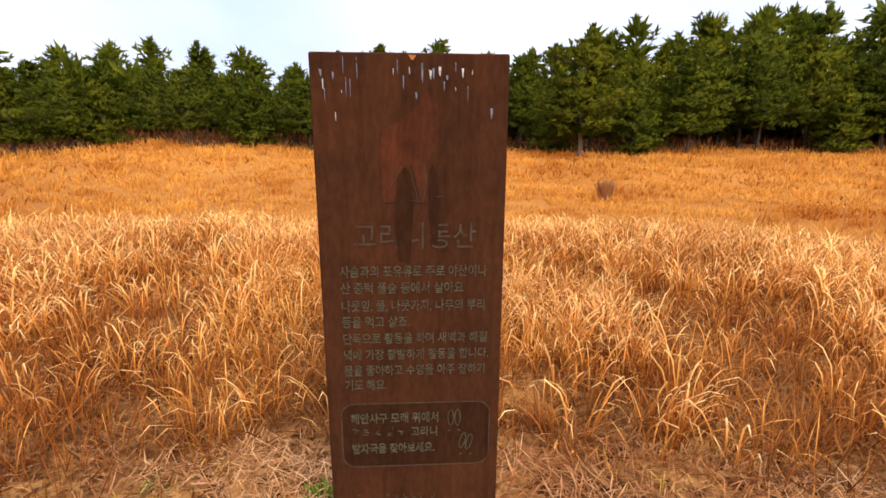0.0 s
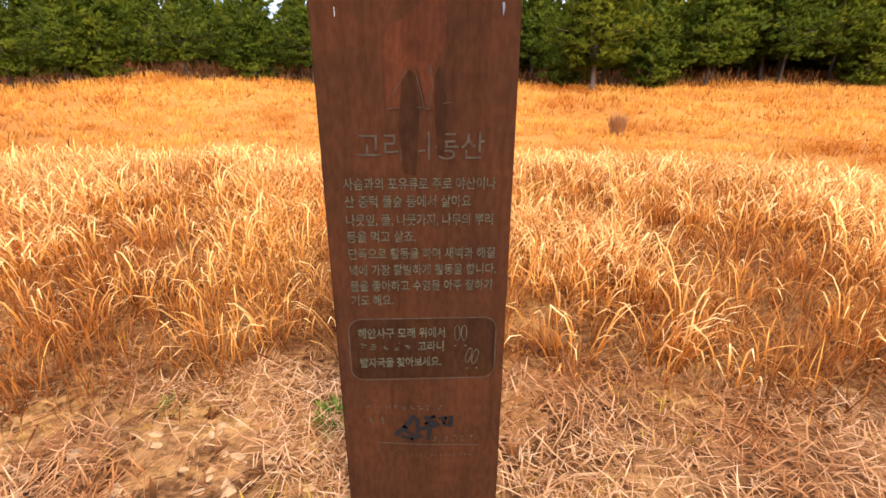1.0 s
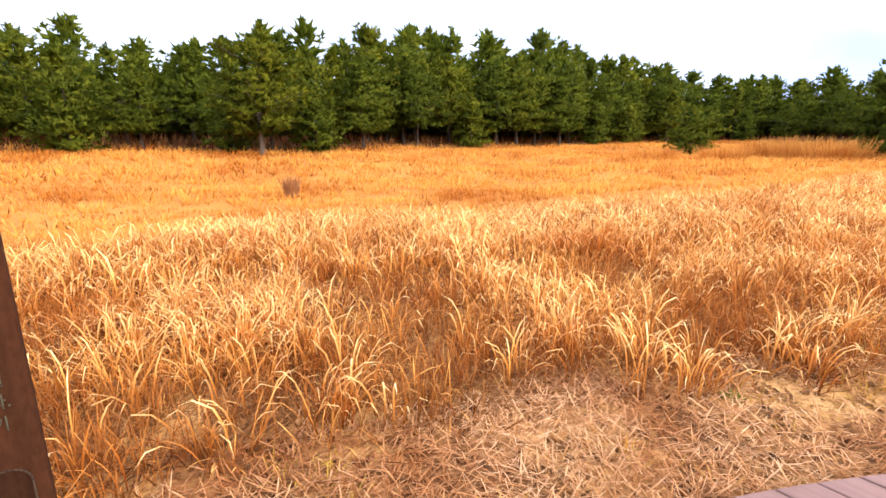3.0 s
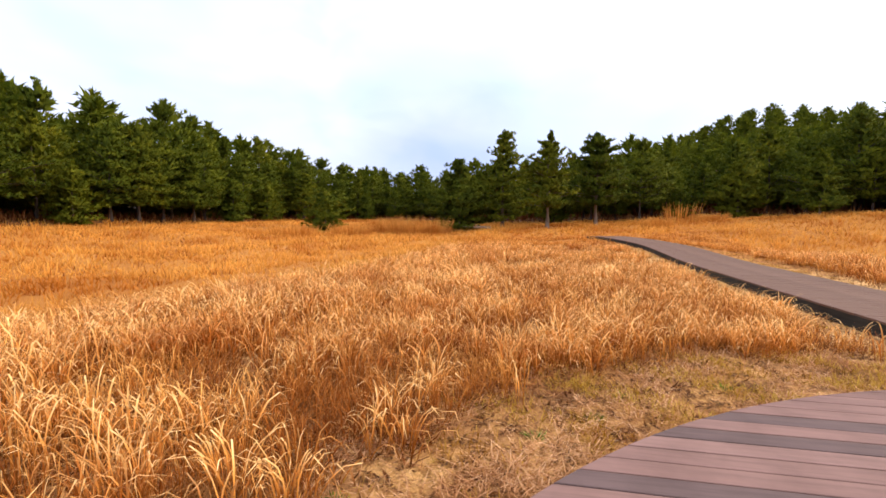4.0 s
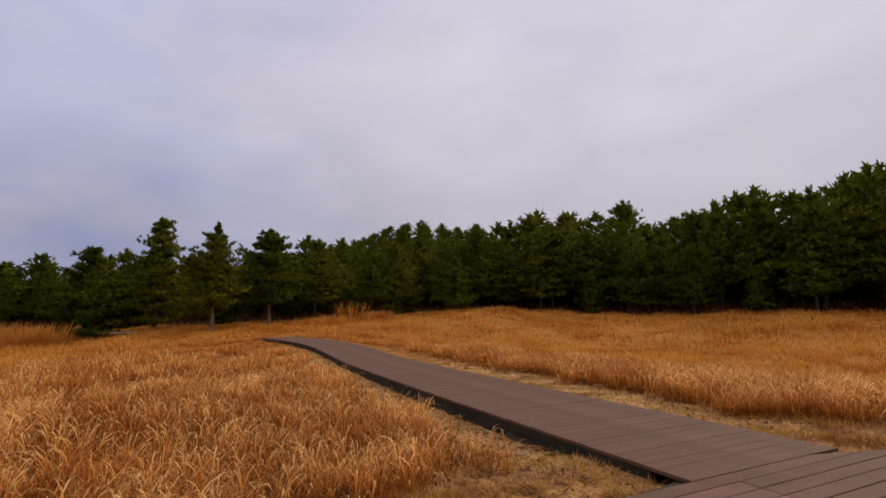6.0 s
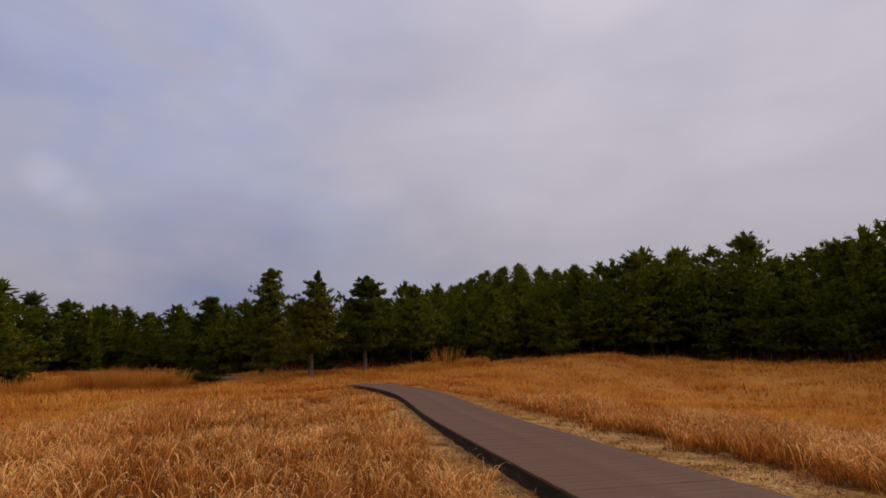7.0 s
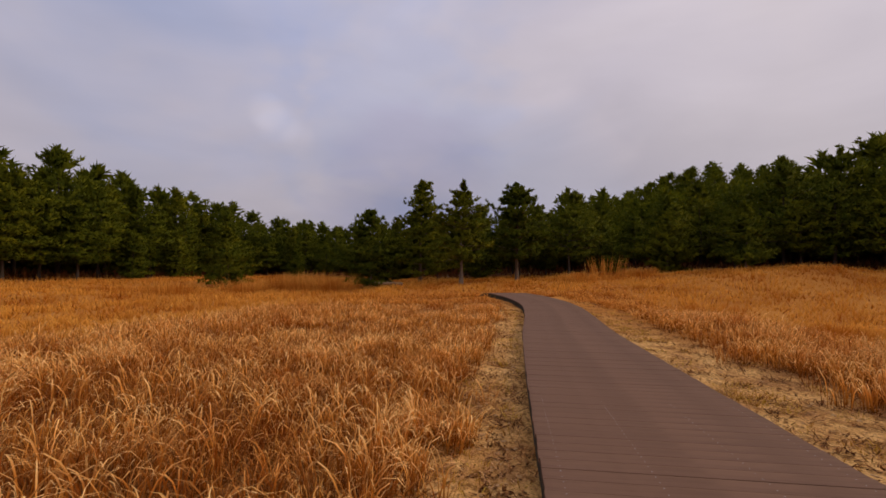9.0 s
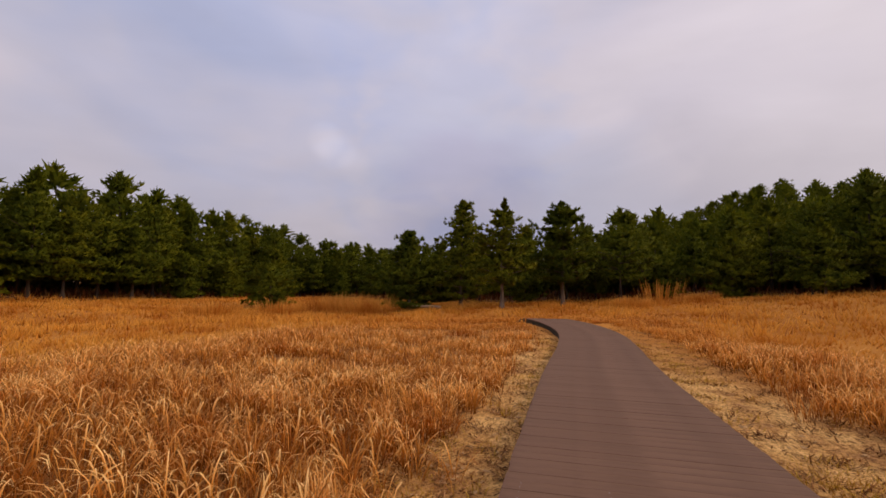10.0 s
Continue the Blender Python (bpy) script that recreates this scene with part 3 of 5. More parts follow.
    ring = []
    for cx, cz, a0 in ((x1 - r, z1 - r, 0), (x0 + r, z1 - r, 90), (x0 + r, z0 + r, 180), (x1 - r, z0 + r, 270)):
        ring += [(cx + r * math.cos(radians(a0 + q)), cz + r * math.sin(radians(a0 + q))) for q in range(0, 91, 15)]
    stroke(bm, ring + ring[:1], 0.0028)
    put("notice_frame", bm, LETTER_DIM, "engraved rounded frame line", panel)
    bm = bmesh.new()
    flat(bm, [(x * 0.985 + 0.0, (z - 0.52) * 0.97 + 0.52) for x, z in ring], -0.0008)
    put("notice_field", bm, CORTEN_DARK, "darker notice field", panel)
    # hoof prints
    bm = bmesh.new()
    for cx, cz, tilt in ((0.094, 0.562, 0), (0.122, 0.498, -14)):
        for s in (-1, 1):
            loop = []
            for q in range(0, 361, 30):
                u, v = 0.0065 * math.cos(radians(q)) + s * 0.008, 0.021 * math.sin(radians(q))
                a = radians(tilt)
                loop.append((cx + u * math.cos(a) - v * math.sin(a), cz + u * math.sin(a) + v * math.cos(a)))
            stroke(bm, loop, 0.002)
            stroke(bm, [(cx + s * 0.010, cz - 0.034), (cx + s * 0.014, cz - 0.035)], 0.003)
    put("hoof_prints", bm, LETTER, "engraved hoof prints", panel)
    # brush mark in black, as plain strokes
    f -= 0.0004
    bm = bmesh.new()
    stroke(bm, [(-0.068, 0.268), (-0.045, 0.290), (-0.022, 0.322)], 0.013, f - 0.0008)
    stroke(bm, [(-0.050, 0.284), (-0.022, 0.262)], 0.0095, f - 0.0011)
    stroke(bm, [(-0.012, 0.316), (-0.012, 0.272)], 0.0095, f - 0.0014)
    stroke(bm, [(-0.052, 0.262), (-0.028, 0.252), (-0.004, 0.262)], 0.0095, f - 0.0017)
    stroke(bm, [(0.006, 0.318), (0.030, 0.322), (0.008, 0.300), (0.034, 0.304)], 0.008, f - 0.0020)
    stroke(bm, [(-0.002, 0.284), (0.042, 0.296)], 0.0105, f - 0.0023)
    stroke(bm, [(0.020, 0.288), (0.014, 0.252)], 0.0095, f - 0.0026)
    stroke(bm, [(0.046, 0.316), (0.060, 0.318), (0.054, 0.302), (0.062, 0.294)], 0.008, f - 0.0029)
    stroke(bm, [(0.074, 0.322), (0.072, 0.292)], 0.0095, f - 0.0032)
    tagged(put("brush_mark", bm, INK, "black brush-painted mark", panel), kind="stuff")
    # drips from the top edge
    for name, mat, count, lo, label in (("pale_drips", DRIP, 12, 1.22, "white droppings and drips"), ("grey_drips", DRIP_BLUE, 18, 1.29, "blue-grey runs below the top edge")):
        bm = bmesh.new()
        for q in range(count):
            side = rnd.choice((-1, -1, 1, 0))
            x = side * rnd.uniform(0.09, 0.19) if side else rnd.uniform(-0.08, 0.1)
            z = h - 0.004 - abs(rnd.gauss(0, 0.055))
            z = max(z, lo - 0.05)
            ln = rnd.uniform(0.004, 0.022) * (1.8 if mat == DRIP_BLUE else 1)
            wd = rnd.choice((0.0015, 0.002, 0.003, 0.0055))
            flat(bm, [(x - wd * rnd.uniform(0.3, 0.6), z), (x + wd * rnd.uniform(0.3, 0.6), z - rnd.uniform(0, 0.002)), (x + wd * rnd.uniform(0.2, 0.5), z - ln * 0.5), (x + wd * rnd.uniform(-0.1, 0.3), z - ln), (x - wd * rnd.uniform(0.2, 0.4), z - ln * rnd.uniform(0.6, 0.9))], f + 0.0003)
        tagged(put(name, bm, mat, label, panel), kind="stuff")
    bm = bmesh.new()
    flat(bm, [(-0.004, h - 0.004), (0.012, h - 0.005), (0.006, h - 0.014), (0.001, h - 0.013)], f)
    put("rust_spot", bm, ORANGE, "orange rust spot", panel)


build_sign()


# ---- grass ----
PATHLINE = np.array([(-1.35, 1.85), (-0.55, 1.78), (0.4, 1.37), (1.75, 0.0), (2.95, -1.65), (4.8, -2.67)])


def near_path(x, y):
    """Distance to the visitors' way over the deck."""
    best = np.full(np.shape(x), 1e9)
    for (ax, ay), (bx, by) in zip(PATHLINE, PATHLINE[1:]):
        dx, dy = bx - ax, by - ay
        u = np.clip(((x - ax) * dx + (y - ay) * dy) / (dx * dx + dy * dy), 0, 1)
        best = np.minimum(best, np.hypot(x - ax - u * dx, y - ay - u * dy))
    return best


def growth(x, y):
    """How densely grass stands, 0 to 1: none on the deck, the walk and the trodden strips beside them."""
    rd = np.hypot(x - DECK[0], y - DECK[1]) - DECK_R
    d, s, ax = axis_distance(x, y)
    wob = waves(x, y, 1.3, 11) * 0.22
    east = smooth(1.0, 4.5, x)
    g = smooth(0.62 + 0.35 * east, 0.95 + 0.55 * east, rd + wob)
    near = 1.52 - 0.45 * smooth(19.0, 25.0, x)
    left = smooth(near, near + 0.4, d + wob) * (s <= 0) + smooth(2.2, 2.85, d + wob * 1.6) * (s > 0)
    g = g * np.where(x > 2.0, left, 1.0)
    return g


def blade_mesh(name, mat, x, y, h, w, lean, bend, az, segs, power=1.6, z0=None, tipw=0.0):
    """Curved blades: each a strip of quads with a pointed end."""
    n = len(x)
    z = land(x, y) - 0.01 if z0 is None else z0
    u = np.linspace(0, 1, segs + 1)
    px, pz = np.zeros((n, segs + 1)), np.zeros((n, segs + 1))
    for k in range(1, segs + 1):
        um = (u[k] + u[k - 1]) / 2
        th = lean + bend * um ** power
        px[:, k] = px[:, k - 1] + np.sin(th) * h / segs
        pz[:, k] = pz[:, k - 1] + np.cos(th) * h / segs
    ca, sa = np.cos(az)[:, None], np.sin(az)[:, None]
    face = az + np.random.uniform(0.6, 2.5, n)
    wx, wy = np.cos(face)[:, None], np.sin(face)[:, None]
    prof = np.where(u < 0.75, 1.0, 1.0 - (u - 0.75) / 0.25 * (1 - tipw))
    half = w[:, None] * prof[None, :] / 2
    cx, cy, cz = x[:, None] + px * ca, y[:, None] + px * sa, z[:, None] + pz
    left = np.stack([cx - wx * half, cy - wy * half, cz], -1)
    right = np.stack([cx + wx * half, cy + wy * half, cz], -1)
    tip = np.stack([cx[:, -1], cy[:, -1], cz[:, -1]], -1)[:, None]
    v = np.concatenate([left[:, :-1], right[:, :-1], tip], 1)
    per = 2 * segs + 1
    base = (np.arange(n) * per)[:, None]
    quads = [np.concatenate([base + k, base + segs + k, base + segs + k + 1, base + k + 1], 1) for k in range(segs - 1)]
    tri = np.concatenate([base + segs - 1, base + 2 * segs - 1, base + 2 * segs], 1)
    uv_v = np.concatenate([u[:-1], u[:-1], [1.0]])
    uv = np.stack([np.zeros(per), uv_v], -1)
    uv = np.broadcast_to(uv, (n, per, 2)).reshape(-1, 2)
    faces = ([np.concatenate(quads, 0)] if quads else []) + [tri]
    return array_mesh(name, v.reshape(-1, 3), faces, mat, uv)


def scatter(density, keep, lo, hi, clump, spread, seed, reach=62.0):
    """Clumped stand of plants between two distances from the way; keep gives the chance of a clump at a place."""
    rs = np.random.RandomState(seed)
    r = hi + 8
    xs0, xs1, ys0, ys1 = -1.5 - r, 5 + r, -3 - r, 2 + r
    n = int((xs1 - xs0) * (ys1 - ys0) * density / clump)
    x, y = rs.uniform(xs0, xs1, n), rs.uniform(ys0, ys1, n)
    d = near_path(x, y)
    az = np.degrees(np.arctan2(y - 0.5, x - 0.5))
    seen = ((az > -92) & (az < 142)) | (rs.rand(n) < 0.12)
    ok = (d > lo) & (d <= hi) & seen
    x, y = x[ok], y[ok]
    ok = rs.rand(len(x)) < keep(x, y)
    x, y = x[ok], y[ok]
    cx, cy = np.repeat(x, clump), np.repeat(y, clump)
    a, q = rs.uniform(0, 6.283, len(cx)), np.sqrt(rs.rand(len(cx))) * spread
    bx, by = cx + q * np.cos(a), cy + q * np.sin(a)
    return bx, by, a, rs


def thin_spots(x, y):
    return 0.32 + 0.68 * smooth(-0.5, 0.25, waves(x, y, 1.6, 21))


RUST_PATCHES = ((6.4, 0.3, 1.5), (7.3, -0.2, 0.9), (6.0, -0.7, 0.9), (7.4, 1.9, 1.2), (-2.2, 3.85, 0.7), (-2.9, 3.7, 1.1), (-3.6, 4.1, 0.9), (0.25, 4.0, 0.8), (-0.5, 3.95, 0.45), (3.6, 2.6, 0.6), (7.9, 0.9, 1.3), (8.6, -0.6, 0.9), (9.6, 1.6, 1.0))


def rusty(x, y):
    red = smooth(0.03, 0.53, waves(x, y, 1.7, 31))
    for px, py, size in RUST_PATCHES:
        red = np.maximum(red, 1 - smooth(0.5 * size, size, np.hypot(x - px, (y - py) * 1.2) + waves(x, y, 0.8, 33) * 0.2))
    return red


def inside_edge(x, y):
    r, az = np.hypot(x - 1, y), np.degrees(np.arctan2(y, x - 1))
    return 1 - smooth(-1.0, 4.0, r - np.interp(az, EDGE_AZ, EDGE_D))


def straw_keep(x, y):
    return growth(x, y) * thin_spots(x, y) * (1 - 0.72 * rusty(x, y)) * (1 - smooth(-0.3, 1.2, beyond(x, y)))


def tall(x, y):
    """Grass height over the land: tall by the walk, shorter in the hollow beyond."""
    b = beyond(x, y)
    return 1.0 + 0.28 * smooth(-4.0, -1.0, b) - 0.58 * smooth(-0.4, 1.2, b)


def stuff(name, me, label, category):
    tagged(new(name, me), label, category, kind="stuff")


def build_grass():
    label = "dry straw-coloured meadow grass with curled pale tips"
    for name, dens, lo, hi, clump, spread, segs, wid, seed in (("meadow_grass", 1150, 0.0, 3.6, 11, 0.085, 5, 0.0048, 1), ("meadow_grass", 800, 3.6, 7.0, 10, 0.10, 4, 0.0062, 2), ("meadow_grass", 300, 7.0, 13.0, 6, 0.12, 3, 0.010, 3), ("meadow_grass", 210, 13.0, 28.0, 6, 0.16, 2, 0.014, 4)):
        x, y, a, rs = scatter(dens, straw_keep, lo, hi, clump, spread, seed)
        n = len(x)
        h = rs.uniform(0.14, 0.40, n) * tall(x, y) * (0.82 + 0.2 * waves(x, y, 1.5, 41))
        lean = np.abs(rs.normal(0.28, 0.28, n))
        lean = np.where(rs.rand(n) < 0.24, rs.uniform(0.6, 1.4, n), lean)
        bend = np.abs(rs.normal(1.35, 0.85, n))
        az = a + rs.normal(0, 0.9, n)
        az = np.where(rs.rand(n) < 0.15, rs.normal(0.5, 0.7, n), az)
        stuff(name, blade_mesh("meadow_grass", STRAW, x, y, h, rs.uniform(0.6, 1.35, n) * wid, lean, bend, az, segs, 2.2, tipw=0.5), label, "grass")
    # broad pale leaves that curl over
    for dens, lo, hi, clump, spread, segs, wid, seed in ((820, 0.0, 3.6, 9, 0.07, 5, 0.0076, 71), (700, 3.6, 7.6, 8, 0.08, 4, 0.0094, 72), (280, 7.6, 15.0, 6, 0.1, 3, 0.014, 73)):
        x, y, a, rs = scatter(dens, lambda p, q: straw_keep(p, q) ** 0.7 * np.maximum(0.2 + 0.8 * smooth(-0.3, 0.5, waves(p, q, 2.0, 75)), smooth(-2.2, -0.9, beyond(p, q))), lo, hi, clump, spread, seed)
        n = len(x)
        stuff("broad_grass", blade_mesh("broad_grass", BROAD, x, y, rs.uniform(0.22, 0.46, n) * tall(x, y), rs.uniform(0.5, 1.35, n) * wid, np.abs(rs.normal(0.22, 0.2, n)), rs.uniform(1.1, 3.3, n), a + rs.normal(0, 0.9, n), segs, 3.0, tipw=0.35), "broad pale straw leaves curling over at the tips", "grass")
    # long pale leaves that arch over, beside the boardwalk and before the deck
    x, y, a, rs = scatter(150, lambda p, q: growth(p, q) * smooth(2.5, 4.5, p) * (1 - smooth(0.0, 0.8, beyond(p, q))) * smooth(-0.5, 0.3, waves(p, q, 0.9, 83)), 0.0, 7.5, 7, 0.06, 84)
    n = len(x)
    stuff("arching_grass", blade_mesh("arching_grass", BROAD, x, y, rs.uniform(0.34, 0.56, n), rs.uniform(0.6, 1.3, n) * 0.0105, np.abs(rs.normal(0.15, 0.14, n)), rs.uniform(1.6, 3.0, n), a + rs.normal(0, 0.8, n), 6, 2.6, tipw=0.3), "long pale straw leaves arching over the meadow grass", "grass")
    # fine rust-red tussocks between the straw
    for dens, lo, hi, clump, spread, segs, wid, seed in ((900, 0.0, 4.0, 22, 0.10, 3, 0.0032, 5), (560, 4.0, 9.0, 16, 0.13, 2, 0.0055, 6)):
        x, y, a, rs = scatter(dens, lambda p, q: growth(p, q) * (0.10 + 0.90 * np.maximum(rusty(p, q), 0.9 * (1 - thin_spots(p, q)))), lo, hi, clump, spread, seed)
        n = len(x)
        h = rs.uniform(0.12, 0.34, n)
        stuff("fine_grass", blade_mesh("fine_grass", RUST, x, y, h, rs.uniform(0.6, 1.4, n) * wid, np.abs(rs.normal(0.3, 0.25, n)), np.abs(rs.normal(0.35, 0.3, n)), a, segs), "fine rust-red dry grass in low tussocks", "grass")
    # soft orange grass of the hollow and the far meadow
    for dens, lo, hi, clump, spread, segs, wid, seed in ((225, 5.0, 12.0, 10, 0.22, 2, 0.012, 7), (95, 12.0, 20.0, 10, 0.25, 2, 0.022, 17), (46, 20.0, 62.0, 6, 0.35, 1, 0.058, 8)):
        x, y, a, rs = scatter(dens, lambda p, q: growth(p, q) * inside_edge(p, q) * (0.6 + 0.4 * thin_spots(p, q)) * smooth(-0.8, 0.6, beyond(p, q)), lo, hi, clump, spread, seed)
        n = len(x)
        h = rs.uniform(0.10, 0.26, n) * (0.9 + 0.35 * waves(x, y, 5.0, 43)) * (1.9 if lo >= 20 else 1.4 if lo >= 12 else 1.0)
        half = rs.rand(n) < 0.985 - 0.14 * smooth(0.25, 0.8, waves(x, y, 3.2, 47))
        for pick, mat in ((half, HOLLOW), (~half, RUST)):
            stuff("far_grass", blade_mesh("far_grass", mat, x[pick], y[pick], h[pick], (rs.uniform(0.6, 1.4, n) * wid)[pick], np.abs(rs.normal(0.5, 0.3, n))[pick], np.abs(rs.normal(0.7, 0.4, n))[pick], a[pick], segs), "soft orange dry grass over the hollow", "grass")
    # matted dead straw between the standing stems
    for dens, lo, hi, wid, seed in ((1000, 0.0, 3.6, 0.0066, 91), (420, 3.6, 7.0, 0.0105, 92), (80, 7.0, 12.0, 0.020, 93)):
        x, y, a, rs = scatter(dens, lambda p, q: np.maximum(growth(p, q), 0.0) * (1 - smooth(0.3, 1.4, beyond(p, q))), lo, hi, 6, 0.16, seed)
        n = len(x)
        stuff("matted_straw", blade_mesh("matted_straw", THATCH, x, y, rs.uniform(0.08, 0.24, n), rs.uniform(0.6, 1.5, n) * wid, rs.uniform(0.75, 1.5, n), rs.normal(0.2, 0.5, n), rs.uniform(0, 6.283, n), 2, 1.0, land(x, y) + rs.uniform(0.004, 0.045, n), tipw=0.5), "matted red-brown dead straw between the standing grass", "grass")
    # dead bracken under the first pines
    rs = np.random.RandomState(19)
    n = 26000
    az, dd = rs.uniform(-96, 145, n), rs.uniform(-1.0, 14.0, n)
    e = np.interp(az, EDGE_AZ, EDGE_D) + dd
    x, y = 1 + e * np.cos(np.radians(az)), e * np.sin(np.radians(az))
    stuff("undergrowth", blade_mesh("undergrowth", BRACKEN, x, y, rs.uniform(0.25, 1.0, n) * np.where(dd < 1.5, 0.45, 1.0), rs.uniform(0.05, 0.10, n), np.abs(rs.normal(0.3, 0.3, n)), np.abs(rs.normal(0.4, 0.3, n)), rs.uniform(0, 6.283, n), 2), "red-brown dead bracken under the pines", "undergrowth")
    # straw lying on the trodden ground
    rs = np.random.RandomState(9)
    n = 1250000
    x, y = rs.uniform(-5, 16, n), rs.uniform(-8, 6, n)
    ok = near_path(x, y) < 2.2 + 6.0 * rs.rand(n) ** 2
    x, y = x[ok], y[ok]
    n = len(x)
    rd = np.hypot(x - DECK[0], y - DECK[1]) - DECK_R
    d, s, ax = axis_distance(x, y)
    free = (rd > 0.01) & ((d > HALF + 0.02) | (x < 3.2)) & (growth(x, y) < 0.85) & ((rd < 2.6) | (d < 3.4))
    patch = np.maximum(0.15 + 0.85 * smooth(-0.25, 0.3, waves(x, y, 0.7, 51)), 0.75 * (1 - smooth(0.8, 2.0, x)) * smooth(-1.6, -0.9, x)) * (1 - 0.55 * smooth(1.5, 2.6, x) - 0.28 * smooth(4.2, 5.4, x))
    free &= rs.rand(n) < patch
    x, y = x[free], y[free]
    n = len(x)
    h = rs.uniform(0.035, 0.14, n)
    stuff("straw_litter", blade_mesh("straw_litter", LITTER, x, y, h, rs.uniform(0.0030, 0.0066, n), rs.uniform(0.95, 1.58, n), rs.normal(0.15, 0.35, n), rs.uniform(0, 6.283, n), 2, 1.0, land(x, y) + rs.uniform(0.003, 0.024, n)), "flattened pale straw on trodden sand", "straw litter")
    # broken leaves and crumbs on the sand
    n = 330000
    x, y = rs.uniform(-5, 18, n), rs.uniform(-8, 6, n)
    ok = near_path(x, y) < 2.0 + 5.0 * rs.rand(n) ** 2
    x, y = x[ok], y[ok]
    rd = np.hypot(x - DECK[0], y - DECK[1]) - DECK_R
    d, s, ax = axis_distance(x, y)
    free = (rd > 0.01) & ((d > HALF + 0.02) | (x < 3.2)) & (growth(x, y) < 0.7) & ((rd < 2.6) | (d < 3.4)) & (rs.rand(len(x)) < 0.06 + 0.94 * smooth(0.0, 0.5, waves(x, y, 0.33, 55)))
    x, y = x[free], y[free]
    n = len(x)
    stuff("leaf_litter", blade_mesh("leaf_litter", FLAKE, x, y, rs.uniform(0.02, 0.085, n), rs.uniform(0.007, 0.024, n), rs.uniform(1.1, 1.6, n), rs.normal(0.2, 0.5, n), rs.uniform(0, 6.283, n), 2, 1.0, land(x, y) + rs.uniform(0.002, 0.016, n), tipw=0.6), "broken brown leaves and crumbs on sand", "leaf litter")
    # coarse litter and turf on the strips along the boardwalk
    n = 90000
    x, y = rs.uniform(7, 24, n), rs.uniform(-7.5, -0.5, n)
    d, s, ax = axis_distance(x, y)
    free = (d > HALF + 0.03) & (d < 3.3) & (growth(x, y) < 0.6) & (rs.rand(n) < 0.03 + 0.5 * smooth(0.1, 0.4, waves(x, y, 0.7, 57)))
    x, y = x[free], y[free]
    n = len(x)
    stuff("straw_litter", blade_mesh("straw_litter", FLAKE, x, y, rs.uniform(0.05, 0.16, n), rs.uniform(0.006, 0.016, n), rs.uniform(1.0, 1.5, n), rs.normal(0.1, 0.3, n), rs.uniform(0, 6.283, n), 2, 1.0, land(x, y) + 0.006, tipw=0.5), "brown straw and leaves strewn beside the boardwalk", "straw litter")
    x, y, a, rs = scatter(420, lambda p, q: (1 - growth(p, q)) * (axis_distance(p, q)[0] > HALF + 0.12) * (axis_distance(p, q)[0] < 3.2) * (p > 5.0) * smooth(-0.05, 0.4, waves(p, q, 1.5, 63)), 0.0, 15.0, 14, 0.10, 64)
    n = len(x)
    stuff("low_turf", blade_mesh("low_turf", MOSSY, x, y, rs.uniform(0.04, 0.11, n), rs.uniform(0.004, 0.009, n), np.abs(rs.normal(0.7, 0.35, n)), np.abs(rs.normal(0.6, 0.4, n)), a, 2), "short olive-yellow turf beside the boardwalk", "grass")
    # low olive turf beside the deck
    x, y, a, rs = scatter(2700, lambda p, q: (1 - growth(p, q)) * (np.hypot(p - DECK[0], q - DECK[1]) > DECK_R + 0.05) * ((axis_distance(p, q)[0] > HALF + 0.1) | (p < 3.2)) * (0.10 + 0.9 * smooth(1.2, 2.8, p) * (1 - smooth(4.2, 5.6, p))) * smooth(-0.35, 0.3, waves(p, q, 0.9, 61)), 0.0, 5.0, 12, 0.07, 10)
    n = len(x)
    stuff("low_turf", blade_mesh("low_turf", MOSSY, x, y, rs.uniform(0.05, 0.12, n), rs.uniform(0.0025, 0.006, n), np.abs(rs.normal(0.7, 0.35, n)), np.abs(rs.normal(0.6, 0.4, n)), a, 2), "short olive-yellow turf on the trodden strip", "grass")


build_grass()


def build_clods():
    """Lumps of pale sand broken out of the trodden ground."""
    rs = np.random.RandomState(77)
    bm = bmesh.new()
    for k in range(420):
        if k < 110:
            x, y = rs.uniform(-3.4, -1.55), rs.uniform(2.85, 3.35)
        else:
            x = rs.uniform(4.5, 11.0)
            y = -3.25 + (HALF + 0.12 + rs.rand() ** 1.5 * 0.9) * (1 if rs.rand() < 0.6 else -1.15)
        if math.hypot(x - DECK[0], y - DECK[1]) < DECK_R + 0.08:
            continue
        r = rs.uniform(0.008, 0.024) * (1.7 if rs.rand() < 0.15 else 1.0)
        m = Matrix.Translation((x, y, land_at(x, y) + r * 0.05)) @ Matrix.Rotation(rs.uniform(0, 6.28), 4, "Z") @ Matrix.Diagonal((r * rs.uniform(0.9, 1.7), r * rs.uniform(0.7, 1.2), r * rs.uniform(0.3, 0.5), 1))
        for v in bmesh.ops.create_icosphere(bm, subdivisions=1, radius=1.0, matrix=m)["verts"]:
            v.co += Vector(rs.uniform(-0.28, 0.28, 3)) * r
    tagged(part("sand_clods", bm, CLOD, None, "pale broken clods of sand on trodden ground"), category="sand", kind="stuff")


build_clods()


